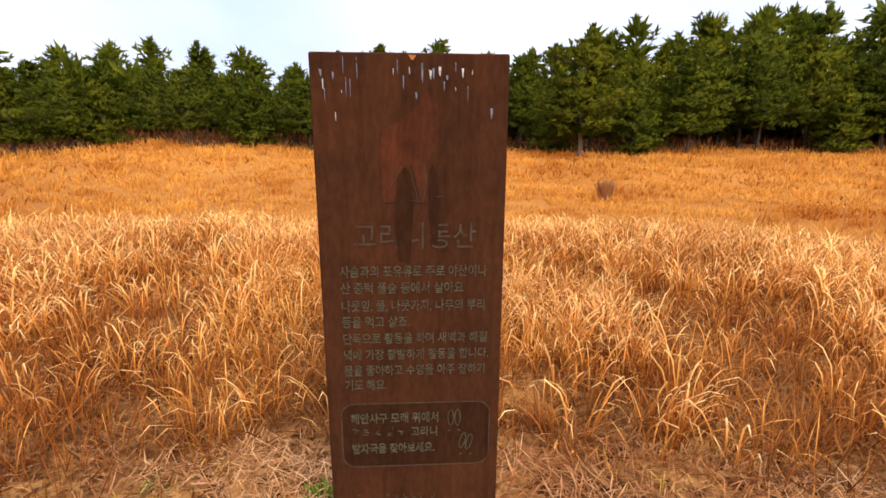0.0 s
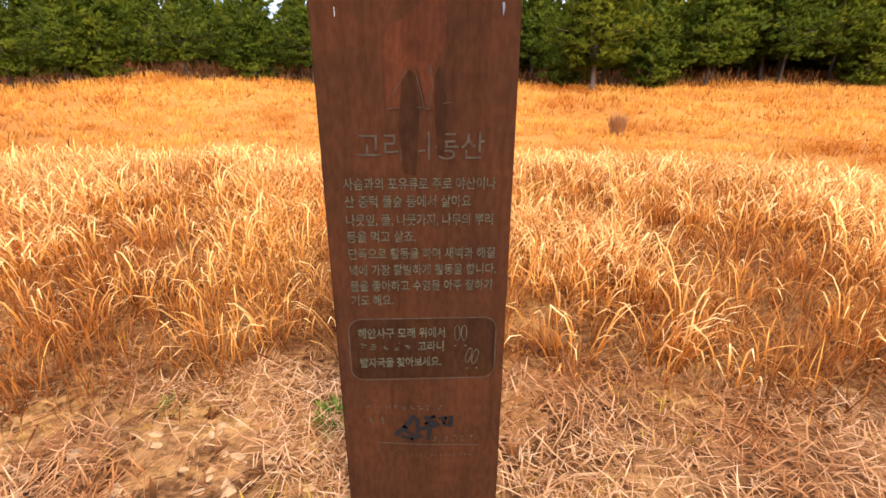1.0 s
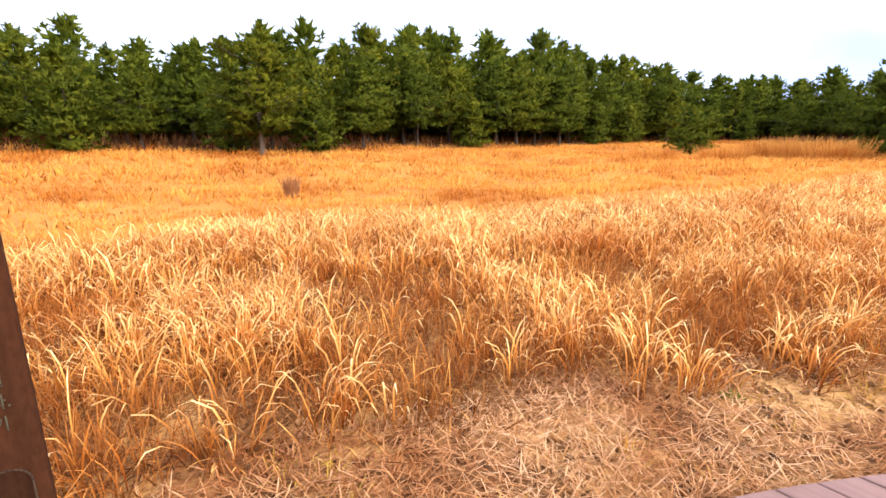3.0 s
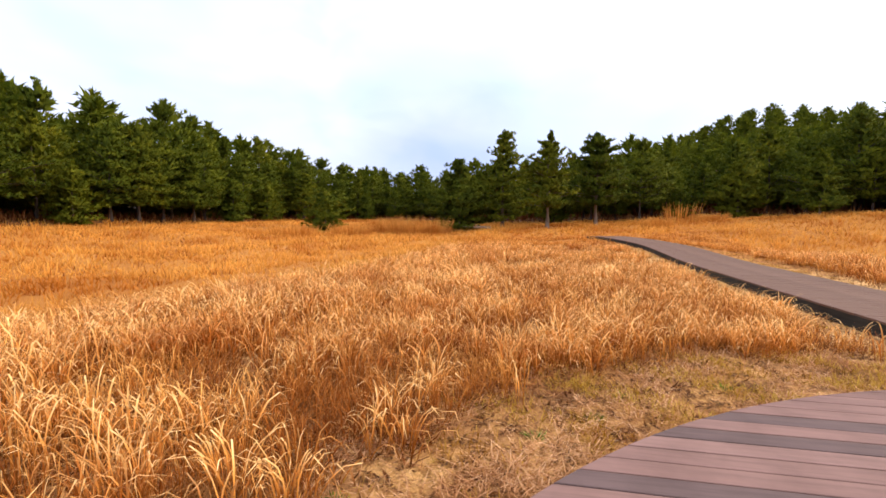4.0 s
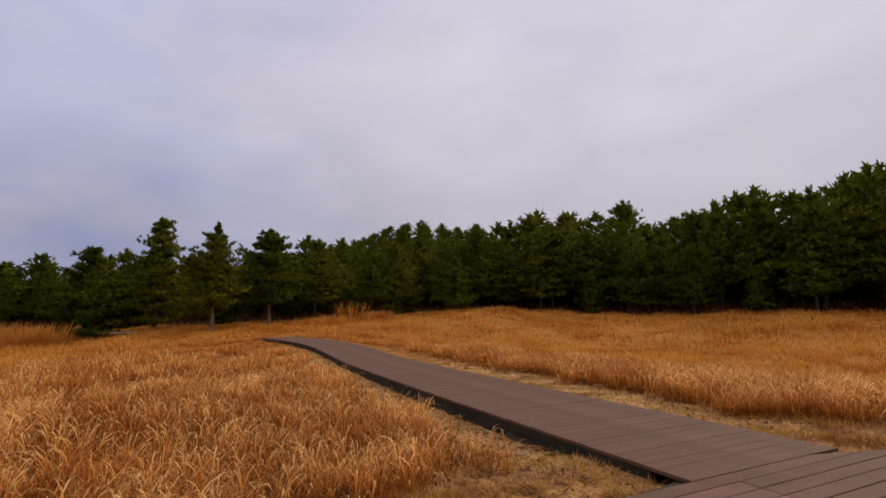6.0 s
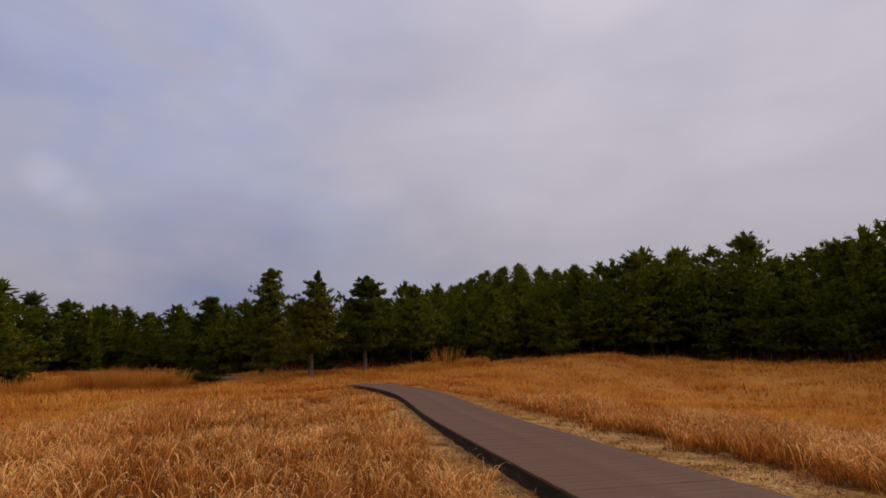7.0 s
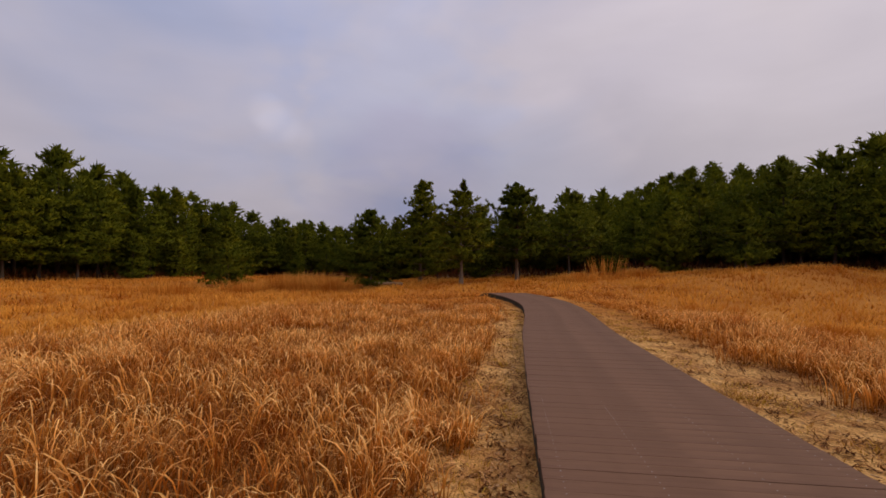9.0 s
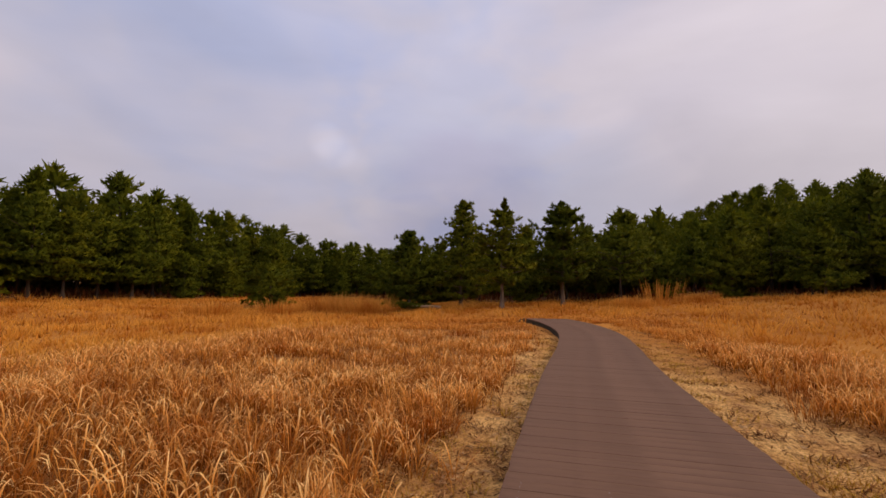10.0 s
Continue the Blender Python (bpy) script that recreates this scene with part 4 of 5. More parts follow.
def build_tuft(name, x, y, count, height, width, spread, mat, label, category, seed, stiff=0.3, flare=0.3):
    rs = np.random.RandomState(seed)
    a, q = rs.uniform(0, 6.283, count), np.sqrt(rs.rand(count)) * spread
    bx, by = x + q * np.cos(a), y + q * np.sin(a)
    me = blade_mesh(name, mat, bx, by, rs.uniform(0.5, 1.0, count) * height, rs.uniform(0.6, 1.3, count) * width, np.abs(rs.normal(0.2, 0.2, count)) * flare / 0.3 + q / spread * flare, np.abs(rs.normal(stiff, stiff, count)), a, 3)
    tagged(new(name, me), label, category)


build_tuft("weed", -1.69, 3.36, 170, 0.11, 0.006, 0.055, GREEN, "small fresh green weed beside the signboard", "weed", 1, 0.7)
for k, (gx, gy) in enumerate(((2.55, 1.38), (2.2, 1.75), (3.35, 0.35), (1.35, 2.62), (3.0, 1.15), (-2.35, 3.45))):
    build_tuft("green_sprout", gx, gy, 45, 0.07, 0.005, 0.05, GREEN, "small green sprout in the trodden straw", "weed", 20 + k, 0.8)
build_tuft("dead_bush", 4.6, 16.6, 420, 0.80, 0.013, 0.17, FERN, "dark brown dead bush standing in the hollow", "bush", 3, 0.05, 0.14)
for k, (gx, gy, hh, sp) in enumerate(((34.0, 9.6, 1.5, 1.5), (35.5, 11.8, 1.6, 1.5), (36.8, 14.0, 1.4, 1.6), (33.5, 15.5, 1.2, 1.6), (30.5, 18.5, 1.0, 1.7), (38.7, -8.9, 1.85, 1.3), (37.0, -7.0, 0.8, 1.2), (40.0, -11.5, 0.8, 1.4))):
    build_tuft("reed_clump", gx, gy, 100 if hh > 1.8 else 460, hh, 0.024, sp, REED, "tall brown reed clump at the meadow's edge", "reeds", 40 + k, 0.12, 0.16)


# ---- pines ----
def cone_between(bm, a, b, ra, rb, n=6):
    a, b = Vector(a), Vector(b)
    q = (b - a).to_track_quat("Z", "Y").to_matrix()
    low = [bm.verts.new(a + q @ Vector((ra * math.cos(6.2832 * k / n), ra * math.sin(6.2832 * k / n), 0))) for k in range(n)]
    high = [bm.verts.new(b + q @ Vector((rb * math.cos(6.2832 * k / n), rb * math.sin(6.2832 * k / n), 0))) for k in range(n)]
    for k in range(n):
        bm.faces.new((low[k], low[(k + 1) % n], high[(k + 1) % n], high[k]))
    return high


def pine(seed, height, bare, width, tufts, needle, blades, style, limb_from=0.6):
    """A pine at the origin: trunk with limbs, and a crown of needle tufts on whorls of boughs. style 0 rounded, 1 pointed, 2 flat-topped."""
    rnd = random.Random(seed)
    bm = bmesh.new()
    lean_a, lean = rnd.uniform(0, 6.283), rnd.uniform(0.0, 0.07) * height
    stem = []
    for k in range(9):
        u = k / 8
        wob = 0.05 * math.sin(u * 7 + seed)
        stem.append(Vector((lean * u * u * math.cos(lean_a) + wob, lean * u * u * math.sin(lean_a) + wob * 0.6, height * 0.95 * u)))
    r0 = 0.015 * height + 0.03

    def radius(u):
        return max(r0 * (1 - u) ** 1.1 * (1.35 if u < 0.02 else 1), 0.010)
    for k in range(8):
        cone_between(bm, stem[k], stem[k + 1] + (stem[k + 1] - stem[k]) * 0.02, radius(k / 8), radius((k + 1) / 8), 6)

    def on_stem(u):
        f = u * 8
        k = min(int(f), 7)
        return stem[k].lerp(stem[k + 1], f - k)
    spots, deep = [], []
    u = bare
    while u < 0.97:
        v = (u - bare) / (1 - bare)
        if style == 0:
            reach = width * (1 - v ** 1.8) ** 0.8 * (0.70 + 0.30 * min(v * 4.0, 1.0)) + 0.06 * width
        elif style == 1:
            reach = width * ((1 - v) ** 0.85 * 0.95 + 0.07) * (0.8 + 0.2 * min(v * 5.0, 1.0))
        else:
            reach = width * (1 - v ** 4) ** 0.6 * (0.62 + 0.38 * min(v * 2.5, 1.0)) + 0.10 * width
        reach = reach * (0.92 + 0.12 * math.sin(v * 13 + seed))
        count = rnd.randint(5, 7)
        a0 = rnd.uniform(0, 6.283)
        for k in range(count):
            a = a0 + 6.283 * k / count + rnd.uniform(-0.35, 0.35)
            ln = reach * rnd.choice((0.66, 0.8, 0.92, 1.0, 1.12)) * rnd.uniform(0.9, 1.08)
            up = rnd.uniform(0.0, 0.30) + 0.55 * v ** 2
            start = on_stem(u)
            end = start + Vector((math.cos(a) * ln, math.sin(a) * ln, ln * up))
            if ln > limb_from:
                cone_between(bm, start, end, 0.012 + 0.012 * ln, 0.008, 3)
            # sprays: lens-shaped pads, thick in the middle, along the outer bough
            for j in range(max(5, int(ln * 10.0))):
                q = 1.04 - 0.62 * rnd.random() ** 1.25
                side = rnd.gauss(0, 0.24) * ln * (1.2 - 0.45 * q)
                p = start.lerp(end, q) + Vector((-math.sin(a) * side, math.cos(a) * side, rnd.uniform(-0.06, 0.20) * (1 - 0.5 * abs(side) / (ln + 0.1))))
                spots.append((p, a + side / (ln + 0.2), v))
            deep.append((start.lerp(end, rnd.uniform(0.15, 0.5)), a, v))
        u += rnd.uniform(0.06, 0.10) * (7.5 / height) ** 0.5 * (0.85 + 0.2 * v)
    # upright shoots at the top
    for k in range(rnd.randint(3, 5)):
        top = on_stem(rnd.uniform(0.93, 1.0)) + Vector((rnd.uniform(-0.05, 0.05) * width, rnd.uniform(-0.05, 0.05) * width, 0))
        for j in range(12):
            spots.append((top + Vector((rnd.uniform(-0.06, 0.06), rnd.uniform(-0.06, 0.06), rnd.uniform(-0.45, 0.60) * (0.4 + 0.6 * k / 4))), rnd.uniform(0, 6.28), 1.9))
    trunk_me = bpy.data.meshes.new("trunk")
    bm.to_mesh(trunk_me)
    bm.free()
    trunk_me.polygons.foreach_set("use_smooth", [True] * len(trunk_me.polygons))
    rs = np.random.RandomState(seed)
    pick = rs.choice(len(spots), tufts, replace=len(spots) < tufts)
    inner = rs.choice(len(deep), tufts // 6, replace=len(deep) < tufts // 6)
    P = np.array([spots[i][0] for i in pick] + [deep[i][0] for i in inner])
    A = np.array([spots[i][1] for i in pick] + [deep[i][1] for i in inner])
    V = np.array([spots[i][2] for i in pick] + [deep[i][2] for i in inner])
    big = np.array([1.0] * len(pick) + [2.3] * len(inner))
    P = P + rs.normal(0, 0.05, P.shape)
    n = len(P)
    # every tuft: needles fanning up and outwards
    ta = np.repeat(A, blades) + rs.normal(0, 1.2, n * blades)
    el = rs.uniform(-0.35, 1.1, n * blades) + np.repeat(V, blades) * 0.3
    ln = rs.uniform(0.65, 1.1, n * blades) * needle * np.repeat(rs.uniform(0.8, 1.25, n) * big, blades)
    d = np.stack([np.cos(ta) * np.cos(el), np.sin(ta) * np.cos(el), np.sin(el)], -1)
    o = np.repeat(P, blades, axis=0)
    side = np.cross(d, rs.normal(0, 1, d.shape))
    side /= np.linalg.norm(side, axis=1)[:, None] + 1e-6
    w = (needle * 0.23 * rs.uniform(0.7, 1.3, n * blades) * np.repeat(big, blades))[:, None]
    # soft shading: every needle faces out of the crown
    out = o * np.array((1.0, 1.0, 0.0))
    out /= np.linalg.norm(out, axis=1)[:, None] + 0.3
    out = out * 0.8 + np.array((0.0, 0.0, 0.45)) + d * 0.6
    out /= np.linalg.norm(out, axis=1)[:, None] + 1e-6
    verts = np.stack([o - side * w, o + d * ln[:, None], o + side * w], 1)
    verts = np.where((np.sum(np.cross(verts[:, 1] - verts[:, 0], verts[:, 2] - verts[:, 0]) * out, axis=1) < 0)[:, None, None], verts[:, ::-1], verts)
    q = np.arange(n * blades)[:, None] * 3 + np.arange(3)[None, :]
    crown_me = array_mesh("crown", verts.reshape(-1, 3), [q], NEEDLES)
    crown_me.normals_split_custom_set_from_vertices(np.repeat(out, 3, axis=0).tolist())
    return trunk_me, crown_me


def tree_thing(trunk_me, crown_me, bark, label, group=""):
    root = tagged(new("pine_tree"), label, "tree", group)
    t = new("trunk", trunk_me)
    if not trunk_me.materials:
        trunk_me.materials.append(bark)
    t.parent = root
    c = new("crown", crown_me)
    c.parent = root
    return root


def build_woods():
    rnd = random.Random(12)
    front = [pine(100 + k, 6.6, 0.19 + 0.05 * (k % 3), 2.85 + 0.25 * (k % 3), 1700, 0.225, 5, (0, 1, 0, 0, 1, 0)[k], 2.6) for k in range(6)]
    low = [pine(200 + k, 4.4, 0.06, 2.1, 850, 0.225, 5, k % 2, 2.6) for k in range(3)]
    mid = [pine(250 + k, 7.5, 0.16 + 0.05 * (k % 3), 2.9, 1000, 0.29, 4, (0, 0, 1, 0)[k], 2.6) for k in range(4)]
    rear = [pine(300 + k, 8.2, 0.16, 2.9, 700, 0.36, 4, (0, 1, 0, 0, 1)[k], 2.6) for k in range(5)]
    deep = [pine(330 + k, 8.2, 0.16, 2.9, 310, 0.52, 4, (0, 1, 0, 0)[k], 2.6) for k in range(4)]
    brush = [pine(350 + k, 4.0, 0.02, 2.4, 200, 0.75, 4, 0, 9.0) for k in range(2)]
    kinds_far = deep + brush
    placed = {}

    def plant(kind, mesh, x, y, scale, label, group):
        key = id(mesh[1])
        m = pose(x, y, land_at(x, y) - 0.08, 0, 0, rnd.uniform(0, 360))
        if key not in placed:
            placed[key] = tree_thing(*mesh, BARK_SHADED, label, group)
            placed[key].matrix_basis = m
            placed[key].scale = (scale, scale, scale)
            return placed[key]
        ob = copy_thing(placed[key], m)
        ob.scale = (scale, scale, scale * rnd.uniform(0.94, 1.06))
        return tagged(ob, label, "tree", group)

    TOP_AZ = [-180, -90, -68, -60, -57, -53, -45, -37, -31, -27, -22, -16, -12, -9, -7, -1, 4, 9, 14, 20, 26, 32, 38, 43, 48, 54, 60, 65, 72, 80, 93, 104, 110, 115, 122, 128, 150, 180]
    TOP_EL = [8, 11.2, 12.3, 13.1, 12.9, 12.0, 12.0, 12.1, 11.9, 11.1, 9.5, 8.8, 9.2, 9.7, 8.0, 7.8, 7.4, 6.8, 6.0, 5.5, 6.2, 7.5, 9.8, 11.0, 10.9, 10.8, 11.3, 10.9, 11.2, 9.9, 9.6, 8.4, 8.2, 9.2, 7.6, 7.4, 8, 8]
    far = []
    rows = ((0.0, 3.9, "front", 0.72), (3.0, 3.6, "mid", 0.86), (6.5, 3.0, "rear", 0.96), (9.3, 3.0, "brush", 0), (10.5, 3.2, "far", 1.0), (14.0, 3.6, "brush", 0), (15.5, 3.4, "far", 1.0))
    for row, (gap, step, kinds, share) in enumerate(rows):
        az = -98.0
        while az < 146.0:
            e = float(np.interp(az, EDGE_AZ, EDGE_D)) + gap + rnd.uniform(-1.4, 1.4)
            x, y = 1 + e * math.cos(radians(az)), e * math.sin(radians(az))
            zb = land_at(x, y)
            top = 1.17 + (e + 0.5) * math.tan(radians(float(np.interp(az, TOP_AZ, TOP_EL)))) * share
            h = max(3.6, min(top - zb, 11.0)) * (rnd.uniform(0.80, 1.0) if rnd.random() < 0.7 else rnd.uniform(1.0, 1.10))
            if row == 0 and rnd.random() < 0.25:
                plant("front", rnd.choice(low), x, y, rnd.uniform(0.7, 1.1), "young bushy green pine with boughs down to the grass", "pines along the meadow")
            elif kinds == "front":
                plant("front", rnd.choice(front), x, y, h / 6.6, "green pine with a rounded crown at the wood's edge", "pines along the meadow")
            elif kinds == "mid":
                plant("mid", rnd.choice(mid), x, y, h / 7.5, "green pine standing behind the wood's edge", "pines along the meadow")
            elif kinds == "rear":
                plant("rear", rnd.choice(rear), x, y, h / 8.2, "dark green pine deep in the wood", "pines in the wood")
            elif kinds == "brush":
                far.append((len(deep) + rnd.randrange(2), x, y, zb - 0.2, rnd.uniform(0.7, 1.1), rnd.uniform(0, 6.283)))
            else:
                far.append((rnd.randrange(len(deep)), x, y, zb - 0.1, h / 8.2, rnd.uniform(0, 6.283)))
            az += math.degrees(step * rnd.uniform(0.75, 1.25) / e)
    # the wooded hill that rises behind
    for dist in (72, 78, 84, 90, 96, 102, 108):
        az = -36.0
        while az < -6.0:
            e = dist + rnd.uniform(-2.5, 2.5)
            x, y = 1 + e * math.cos(radians(az)), e * math.sin(radians(az))
            far.append((rnd.randrange(len(deep)), x, y, land_at(x, y) - 0.1, rnd.uniform(0.72, 0.86), rnd.uniform(0, 6.283)))
            az += math.degrees(4.0 * rnd.uniform(0.8, 1.2) / e)
    # thin woods behind the visitor
    az = 150.0
    while az < 258.0:
        e = float(np.interp(az if az <= 180 else az - 360, EDGE_AZ, EDGE_D)) + rnd.uniform(0, 8)
        x, y = 1 + e * math.cos(radians(az)), e * math.sin(radians(az))
        far.append((rnd.randrange(len(deep)), x, y, land_at(x, y) - 0.1, rnd.uniform(0.85, 1.1), rnd.uniform(0, 6.283)))
        az += math.degrees(3.2 / e)
    for slot, mat, name in ((1, NEEDLES, "far_woods"), (0, BARK_SHADED, "far_trunks")):
        vs, fs, base = [], {3: [], 4: []}, 0
        for k, x, y, z, sc, turn in far:
            me = kinds_far[k][slot]
            v = np.empty(len(me.vertices) * 3, dtype=np.float32)
            me.vertices.foreach_get("co", v)
            v = v.reshape(-1, 3) * sc
            c, s = math.cos(turn), math.sin(turn)
            vs.append(np.stack([x + v[:, 0] * c - v[:, 1] * s, y + v[:, 0] * s + v[:, 1] * c, z + v[:, 2]], -1))
            loop = np.empty(len(me.loops), dtype=np.int32)
            me.loops.foreach_get("vertex_index", loop)
            size = 3 if slot else 4
            fs[size].append(loop.reshape(-1, size) + base)
            base += len(v)
        stuff(name, array_mesh(name, np.concatenate(vs), [np.concatenate(f) for f in fs.values() if f], mat), "dense dark green pine wood behind the meadow" if slot else "crowded dark pine trunks deep in the wood", "woods")
    # single pines that stand out before the wood
    for mesh, x, y, label in ((pine(401, 6.2, 0.20, 2.6, 1900, 0.22, 7, 0, 1.8), 7.35, 27.4, "lone green pine with a bare pale trunk before the wood"),
                              (pine(402, 7.2, 0.26, 2.6, 2300, 0.22, 7, 0, 1.4), 38.4, -2.75, "dark pine with a bare trunk beside the boardwalk"),
                              (pine(403, 7.0, 0.24, 2.2, 1300, 0.22, 7, 0, 1.2), 35.2, 1.05, "slender thin-crowned pine with a bare pale trunk"),
                              (pine(404, 8.0, 0.08, 3.7, 2500, 0.22, 7, 1, 2.4), 39.6, 4.6, "tall full pointed pine at the end of the meadow"),
                              (pine(405, 5.6, 0.05, 3.4, 2300, 0.22, 7, 1, 3.2), 37.6, 7.9, "broad low pine with boughs down to the grass"),
                              (pine(406, 5.6, 0.20, 2.4, 1500, 0.22, 7, 0, 1.6), 19.9, 35.4, "leaning green pine with a bare trunk"),
                              (pine(408, 3.2, 0.03, 2.2, 1000, 0.22, 7, 2, 3.0), 38.6, 19.9, "low rounded dark pine at the meadow's edge"),
                              (pine(407, 4.8, 0.08, 2.2, 1500, 0.22, 7, 0, 3.0), 43.0, -14.5, "light green rounded pine before the dark wood"),
                              (pine(409, 4.4, 0.10, 2.0, 1200, 0.22, 7, 1, 3.0), 38.0, -18.0, "small rounded green pine before the dark wood")):
        root = tree_thing(*mesh, BARK, label)
        root.matrix_basis = pose(x, y, land_at(x, y) - 0.06, 0, 0, rnd.uniform(0, 360))


build_woods()


# ---- round deck and boardwalk, board by board ----
def board_mesh(name, length, width, thick, mat):
    bm = bmesh.new()
    box(bm, -width / 2, width / 2, -length / 2, length / 2, -thick, 0, 0.002)
    me = bpy.data.meshes.new(name)
    bm.to_mesh(me)
    bm.free()
    me.materials.append(mat)
    return me


def build_deck():
    cx, cy = DECK
    bm = bmesh.new()
    n = 96
    for r0, r1, z0, z1 in ((DECK_R - 0.06, DECK_R - 0.02, -0.20, -0.031),):
        rings = [[bm.verts.new((cx + r * math.cos(6.28319 * k / n), cy + r * math.sin(6.28319 * k / n), z)) for k in range(n)] for r, z in ((r0, z0), (r1, z0), (r1, z1), (r0, z1))]
        for q in range(4):
            a, b = rings[q], rings[(q + 1) % 4]
            for k in range(n):
                bm.faces.new((a[k], a[(k + 1) % n], b[(k + 1) % n], b[k]))
    for k in range(-5, 6):
        y = cy + k * 0.9
        hw = math.sqrt(max(DECK_R ** 2 - (y - cy) ** 2, 0)) - 0.1
        if hw > 0.5:
            box(bm, cx - hw, cx + hw, y - 0.03, y + 0.03, -0.16, -0.032)
    deck = part("deck", bm, SKIRT)
    tagged(deck, "round deck of pinkish brown planks on a dark frame", "deck", kind="structure")
    rnd = random.Random(5)
    x = cx - DECK_R + 0.11
    seam = 2.30 % 0.15
    x = math.floor(x / 0.15) * 0.15 + seam + 0.075
    while x < 3.45:
        def reach(xx):
            return math.sqrt(max(DECK_R ** 2 - (xx - cx) ** 2, 0.0))
        xa, xb = x - 0.0705, x + 0.0705
        if abs(xa - cx) < DECK_R and abs(xb - cx) < DECK_R:
            tops = (cy + reach(xa), cy + reach(xb))
            bots = (cy - reach(xa), cy - reach(xb))
            cut = [min(tops)]
            inner = 1.62 < x < 3.3
            dark_row = any(abs(x - q) < 0.05 for q in (2.225, 2.525))
            yy = -0.41 if dark_row else min(tops) - rnd.uniform(1.6, 3.4)
            while yy > max(bots) + 0.5:
                cut.append(yy)
                yy -= rnd.uniform(2.4, 3.6)
            cut.append(max(bots))
            if inner:
                cut = sorted([c for c in cut if min(abs(c + 2.60), abs(c + 4.19)) > 0.5] + [-2.60, -4.19], reverse=True)
            for k in range(len(cut) - 1):
                y1a, y1b = tops if k == 0 else (cut[k] - 0.003,) * 2
                y0a, y0b = bots if k == len(cut) - 2 else (cut[k + 1] + 0.003,) * 2
                bm = bmesh.new()
                dz = rnd.uniform(-0.0015, 0.0015)
                top = [bm.verts.new(v) for v in ((xa, y0a, dz), (xb, y0b, dz), (xb, y1b, dz), (xa, y1a, dz))]
                low = [bm.verts.new((v.co.x, v.co.y, dz - 0.03)) for v in top]
                bm.faces.new(top)
                for q in range(4):
                    bm.faces.new((top[q], low[q], low[(q + 1) % 4], top[(q + 1) % 4]))
                bm.faces.new(low[::-1])
                bmesh.ops.bevel(bm, geom=[e for e in bm.edges if e.verts[0] in top and e.verts[1] in top], offset=0.003, segments=1, affect="EDGES")
                dark = dark_row and k == 0 or rnd.random() < 0.05
                brown = x > 3.3 or inner and -4.2 < (y0a + y1a) / 2 < -2.6
                part("plank", bm, WALK_WOOD if brown else DECK_DARK if dark else DECK_WOOD, deck)
        x += 0.15


build_deck()


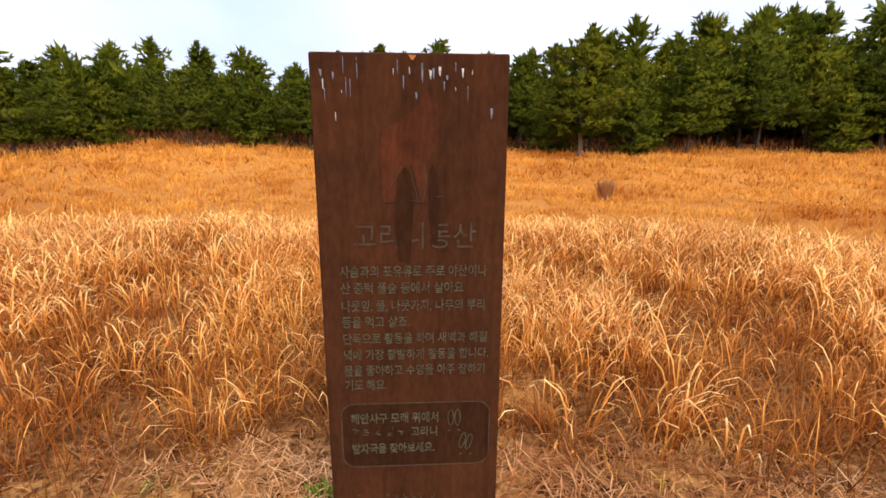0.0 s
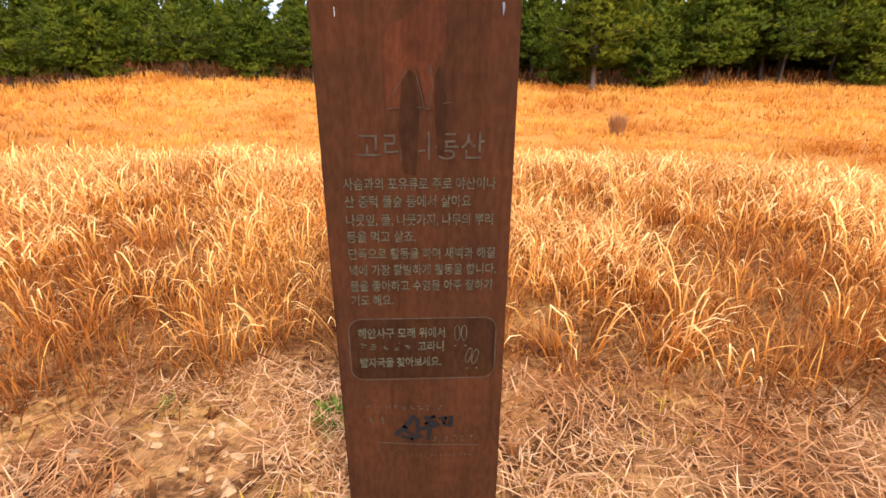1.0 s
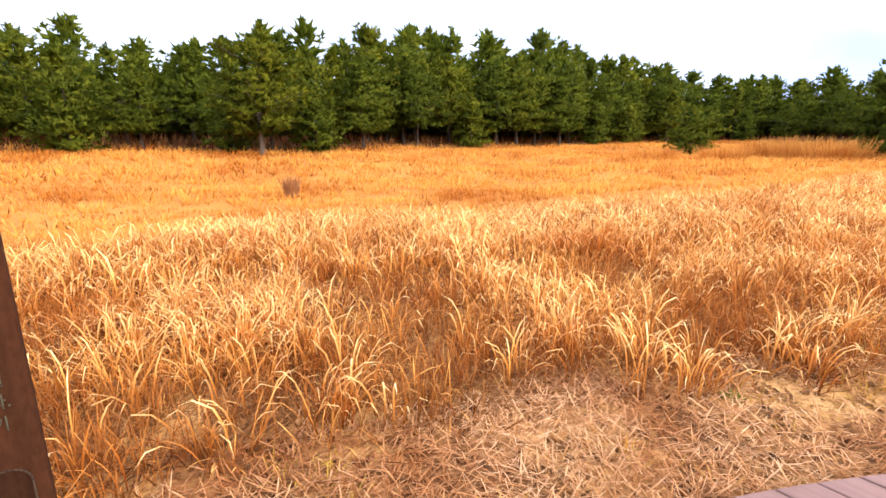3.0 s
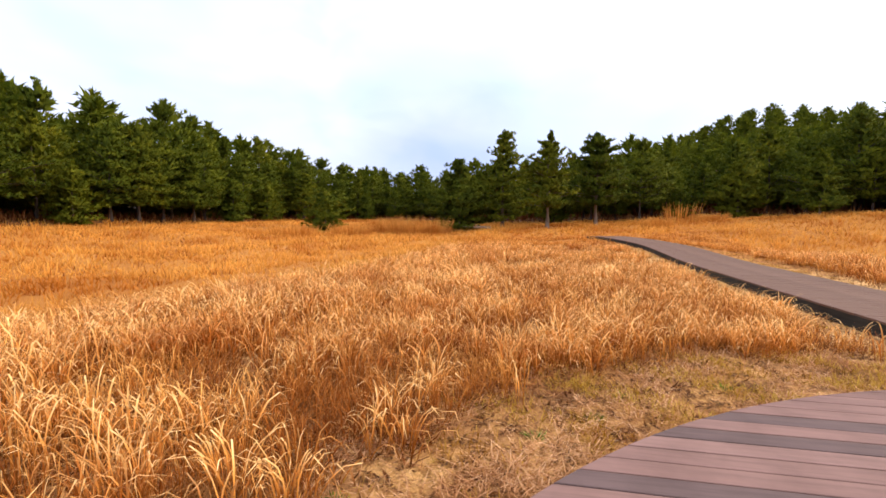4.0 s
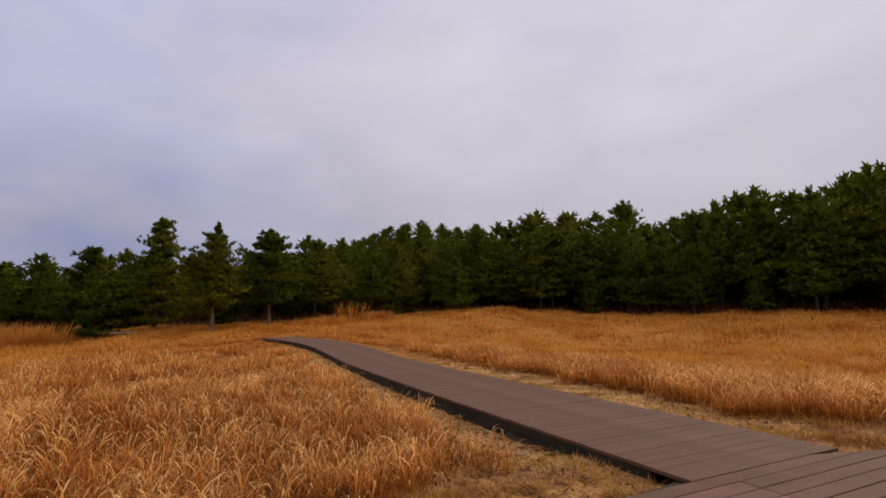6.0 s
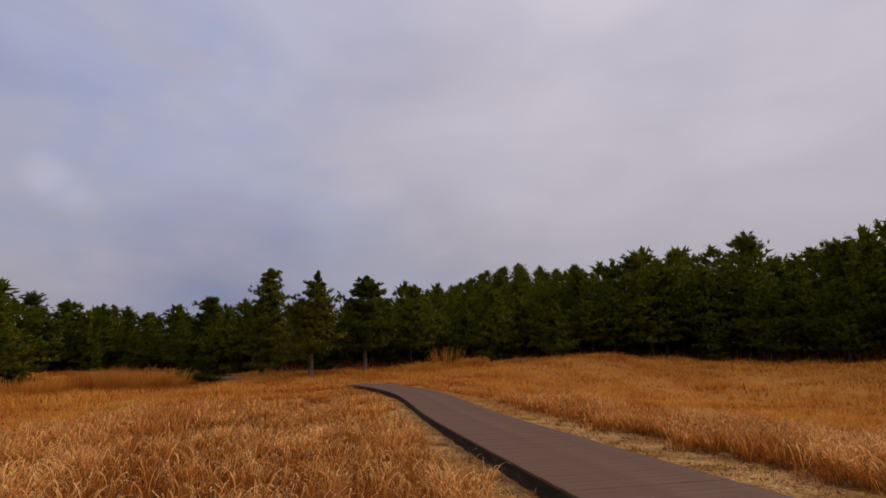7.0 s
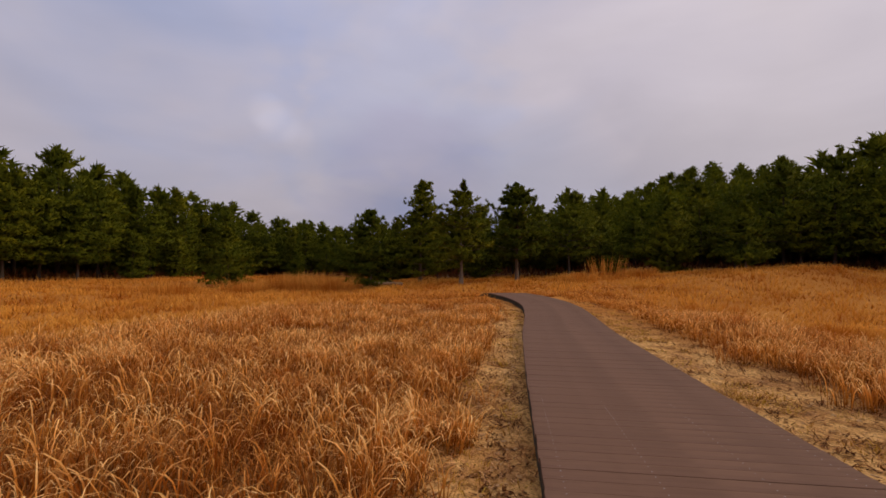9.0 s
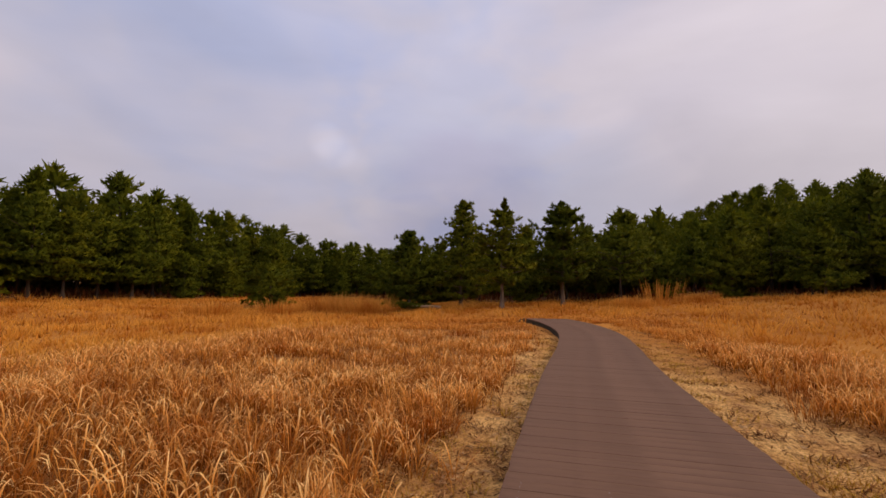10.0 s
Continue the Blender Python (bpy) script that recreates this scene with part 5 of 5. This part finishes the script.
def build_boardwalk():
    root = tagged(new("boardwalk"), "long brown plank boardwalk with dark side boards bending towards the wood", "boardwalk", kind="structure")
    me = board_mesh("plank", 2 * HALF, 0.1465, 0.03, WALK_WOOD)
    rnd = random.Random(6)
    tang = np.gradient(AXIS, axis=0)
    start = 0
    heads = []
    for k in range(len(AXIS)):
        px, py = AXIS[k]
        a = math.atan2(tang[k][1], tang[k][0])
        if px < 3.55:
            continue
        z = float(walk_z(px))
        if k < start + 300:
            ob = new("plank", me)
            ob.parent = root
            slope = math.atan2(float(walk_z(px + 0.1)) - z, 0.1)
            ob.matrix_basis = Matrix.Translation((px, py, z + rnd.uniform(-0.0012, 0.0012))) @ Matrix.Rotation(a, 4, "Z") @ Matrix.Rotation(-slope, 4, "Y") @ pose(0, rnd.uniform(-0.006, 0.006), 0, 0, rnd.uniform(-0.25, 0.25), rnd.uniform(-0.15, 0.15))
        if px < 8:
            for off in (-0.83, -0.30, 0.30, 0.83):
                for s in (-0.04, 0.04):
                    heads.append((px + s * math.cos(a) - off * math.sin(a), py + s * math.sin(a) + off * math.cos(a), z))
    # side boards and bearers along both edges
    for side in (1, -1):
        for i in range(0, len(AXIS) - 1, 24):
            j = min(i + 24, len(AXIS) - 1)
            bm = bmesh.new()
            rows = []
            for k in range(i, j + 1, 4) if (j - i) % 4 == 0 else list(range(i, j, 4)) + [j]:
                a = math.atan2(tang[k][1], tang[k][0])
                px, py = AXIS[k]
                if px < 3.5:
                    continue
                z = float(walk_z(px))
                g = z - 0.032
                row = []
                for off, zz in ((HALF - 0.012, g), (HALF - 0.042, g), (HALF - 0.042, z - 0.24), (HALF - 0.012, z - 0.24)):
                    row.append(bm.verts.new((px - side * off * math.sin(a), py + side * off * math.cos(a), zz)))
                rows.append(row)
            for ra, rb in zip(rows, rows[1:]):
                for q in range(4):
                    bm.faces.new((ra[q], ra[(q + 1) % 4], rb[(q + 1) % 4], rb[q]))
            if len(rows) > 1:
                bm.faces.new(rows[0])
                bm.faces.new(rows[-1][::-1])
                part("side_board", bm, SKIRT, root, "dark weathered side board")
            else:
                bm.free()
    bm = bmesh.new()
    for x, y, z in heads:
        bm.faces.new([bm.verts.new((x + 0.0042 * math.cos(q), y + 0.0042 * math.sin(q), z + 0.0022)) for q in (0, 1.05, 2.09, 3.14, 4.19, 5.24)])
    tagged(part("screw_heads", bm, SCREW, root, "small bright screw heads"), kind="stuff")
    # dark bearers close the space under the planks
    bm = bmesh.new()
    for side in (-0.5, 0.0, 0.5):
        prev = None
        for k in range(0, len(AXIS), 6):
            a = math.atan2(tang[k][1], tang[k][0])
            px, py = AXIS[k]
            z = float(walk_z(px))
            row = [bm.verts.new((px - (side + o) * math.sin(a), py + (side + o) * math.cos(a), zz)) for o, zz in ((-0.04, z - 0.034), (0.04, z - 0.034), (0.04, z - 0.18), (-0.04, z - 0.18))]
            if prev:
                for q in range(4):
                    bm.faces.new((prev[q], prev[(q + 1) % 4], row[(q + 1) % 4], row[q]))
            prev = row
    part("bearers", bm, SKIRT, root)


build_boardwalk()


# ---- bleached log at the far end of the meadow ----
def build_log():
    bm = bmesh.new()
    pts = [(0, 0, 0.12), (0.9, 0.05, 0.16), (1.9, -0.05, 0.14), (2.7, 0.1, 0.2)]
    for a, b, ra, rb in zip(pts, pts[1:], (0.13, 0.12, 0.10), (0.12, 0.10, 0.05)):
        cone_between(bm, a, b, ra, rb, 8)
    cone_between(bm, (1.2, 0, 0.16), (1.5, -0.5, 0.42), 0.05, 0.02, 6)
    ob = part("fallen_log", bm, LOG, None, "bleached fallen log lying in the dry grass", True)
    tagged(ob, category="log")
    ob.matrix_basis = pose(36.2, 5.2, land_at(36.2, 5.2) + 0.05, 0, 0, 98)
    ob.scale = (0.8, 0.8, 0.8)


build_log()
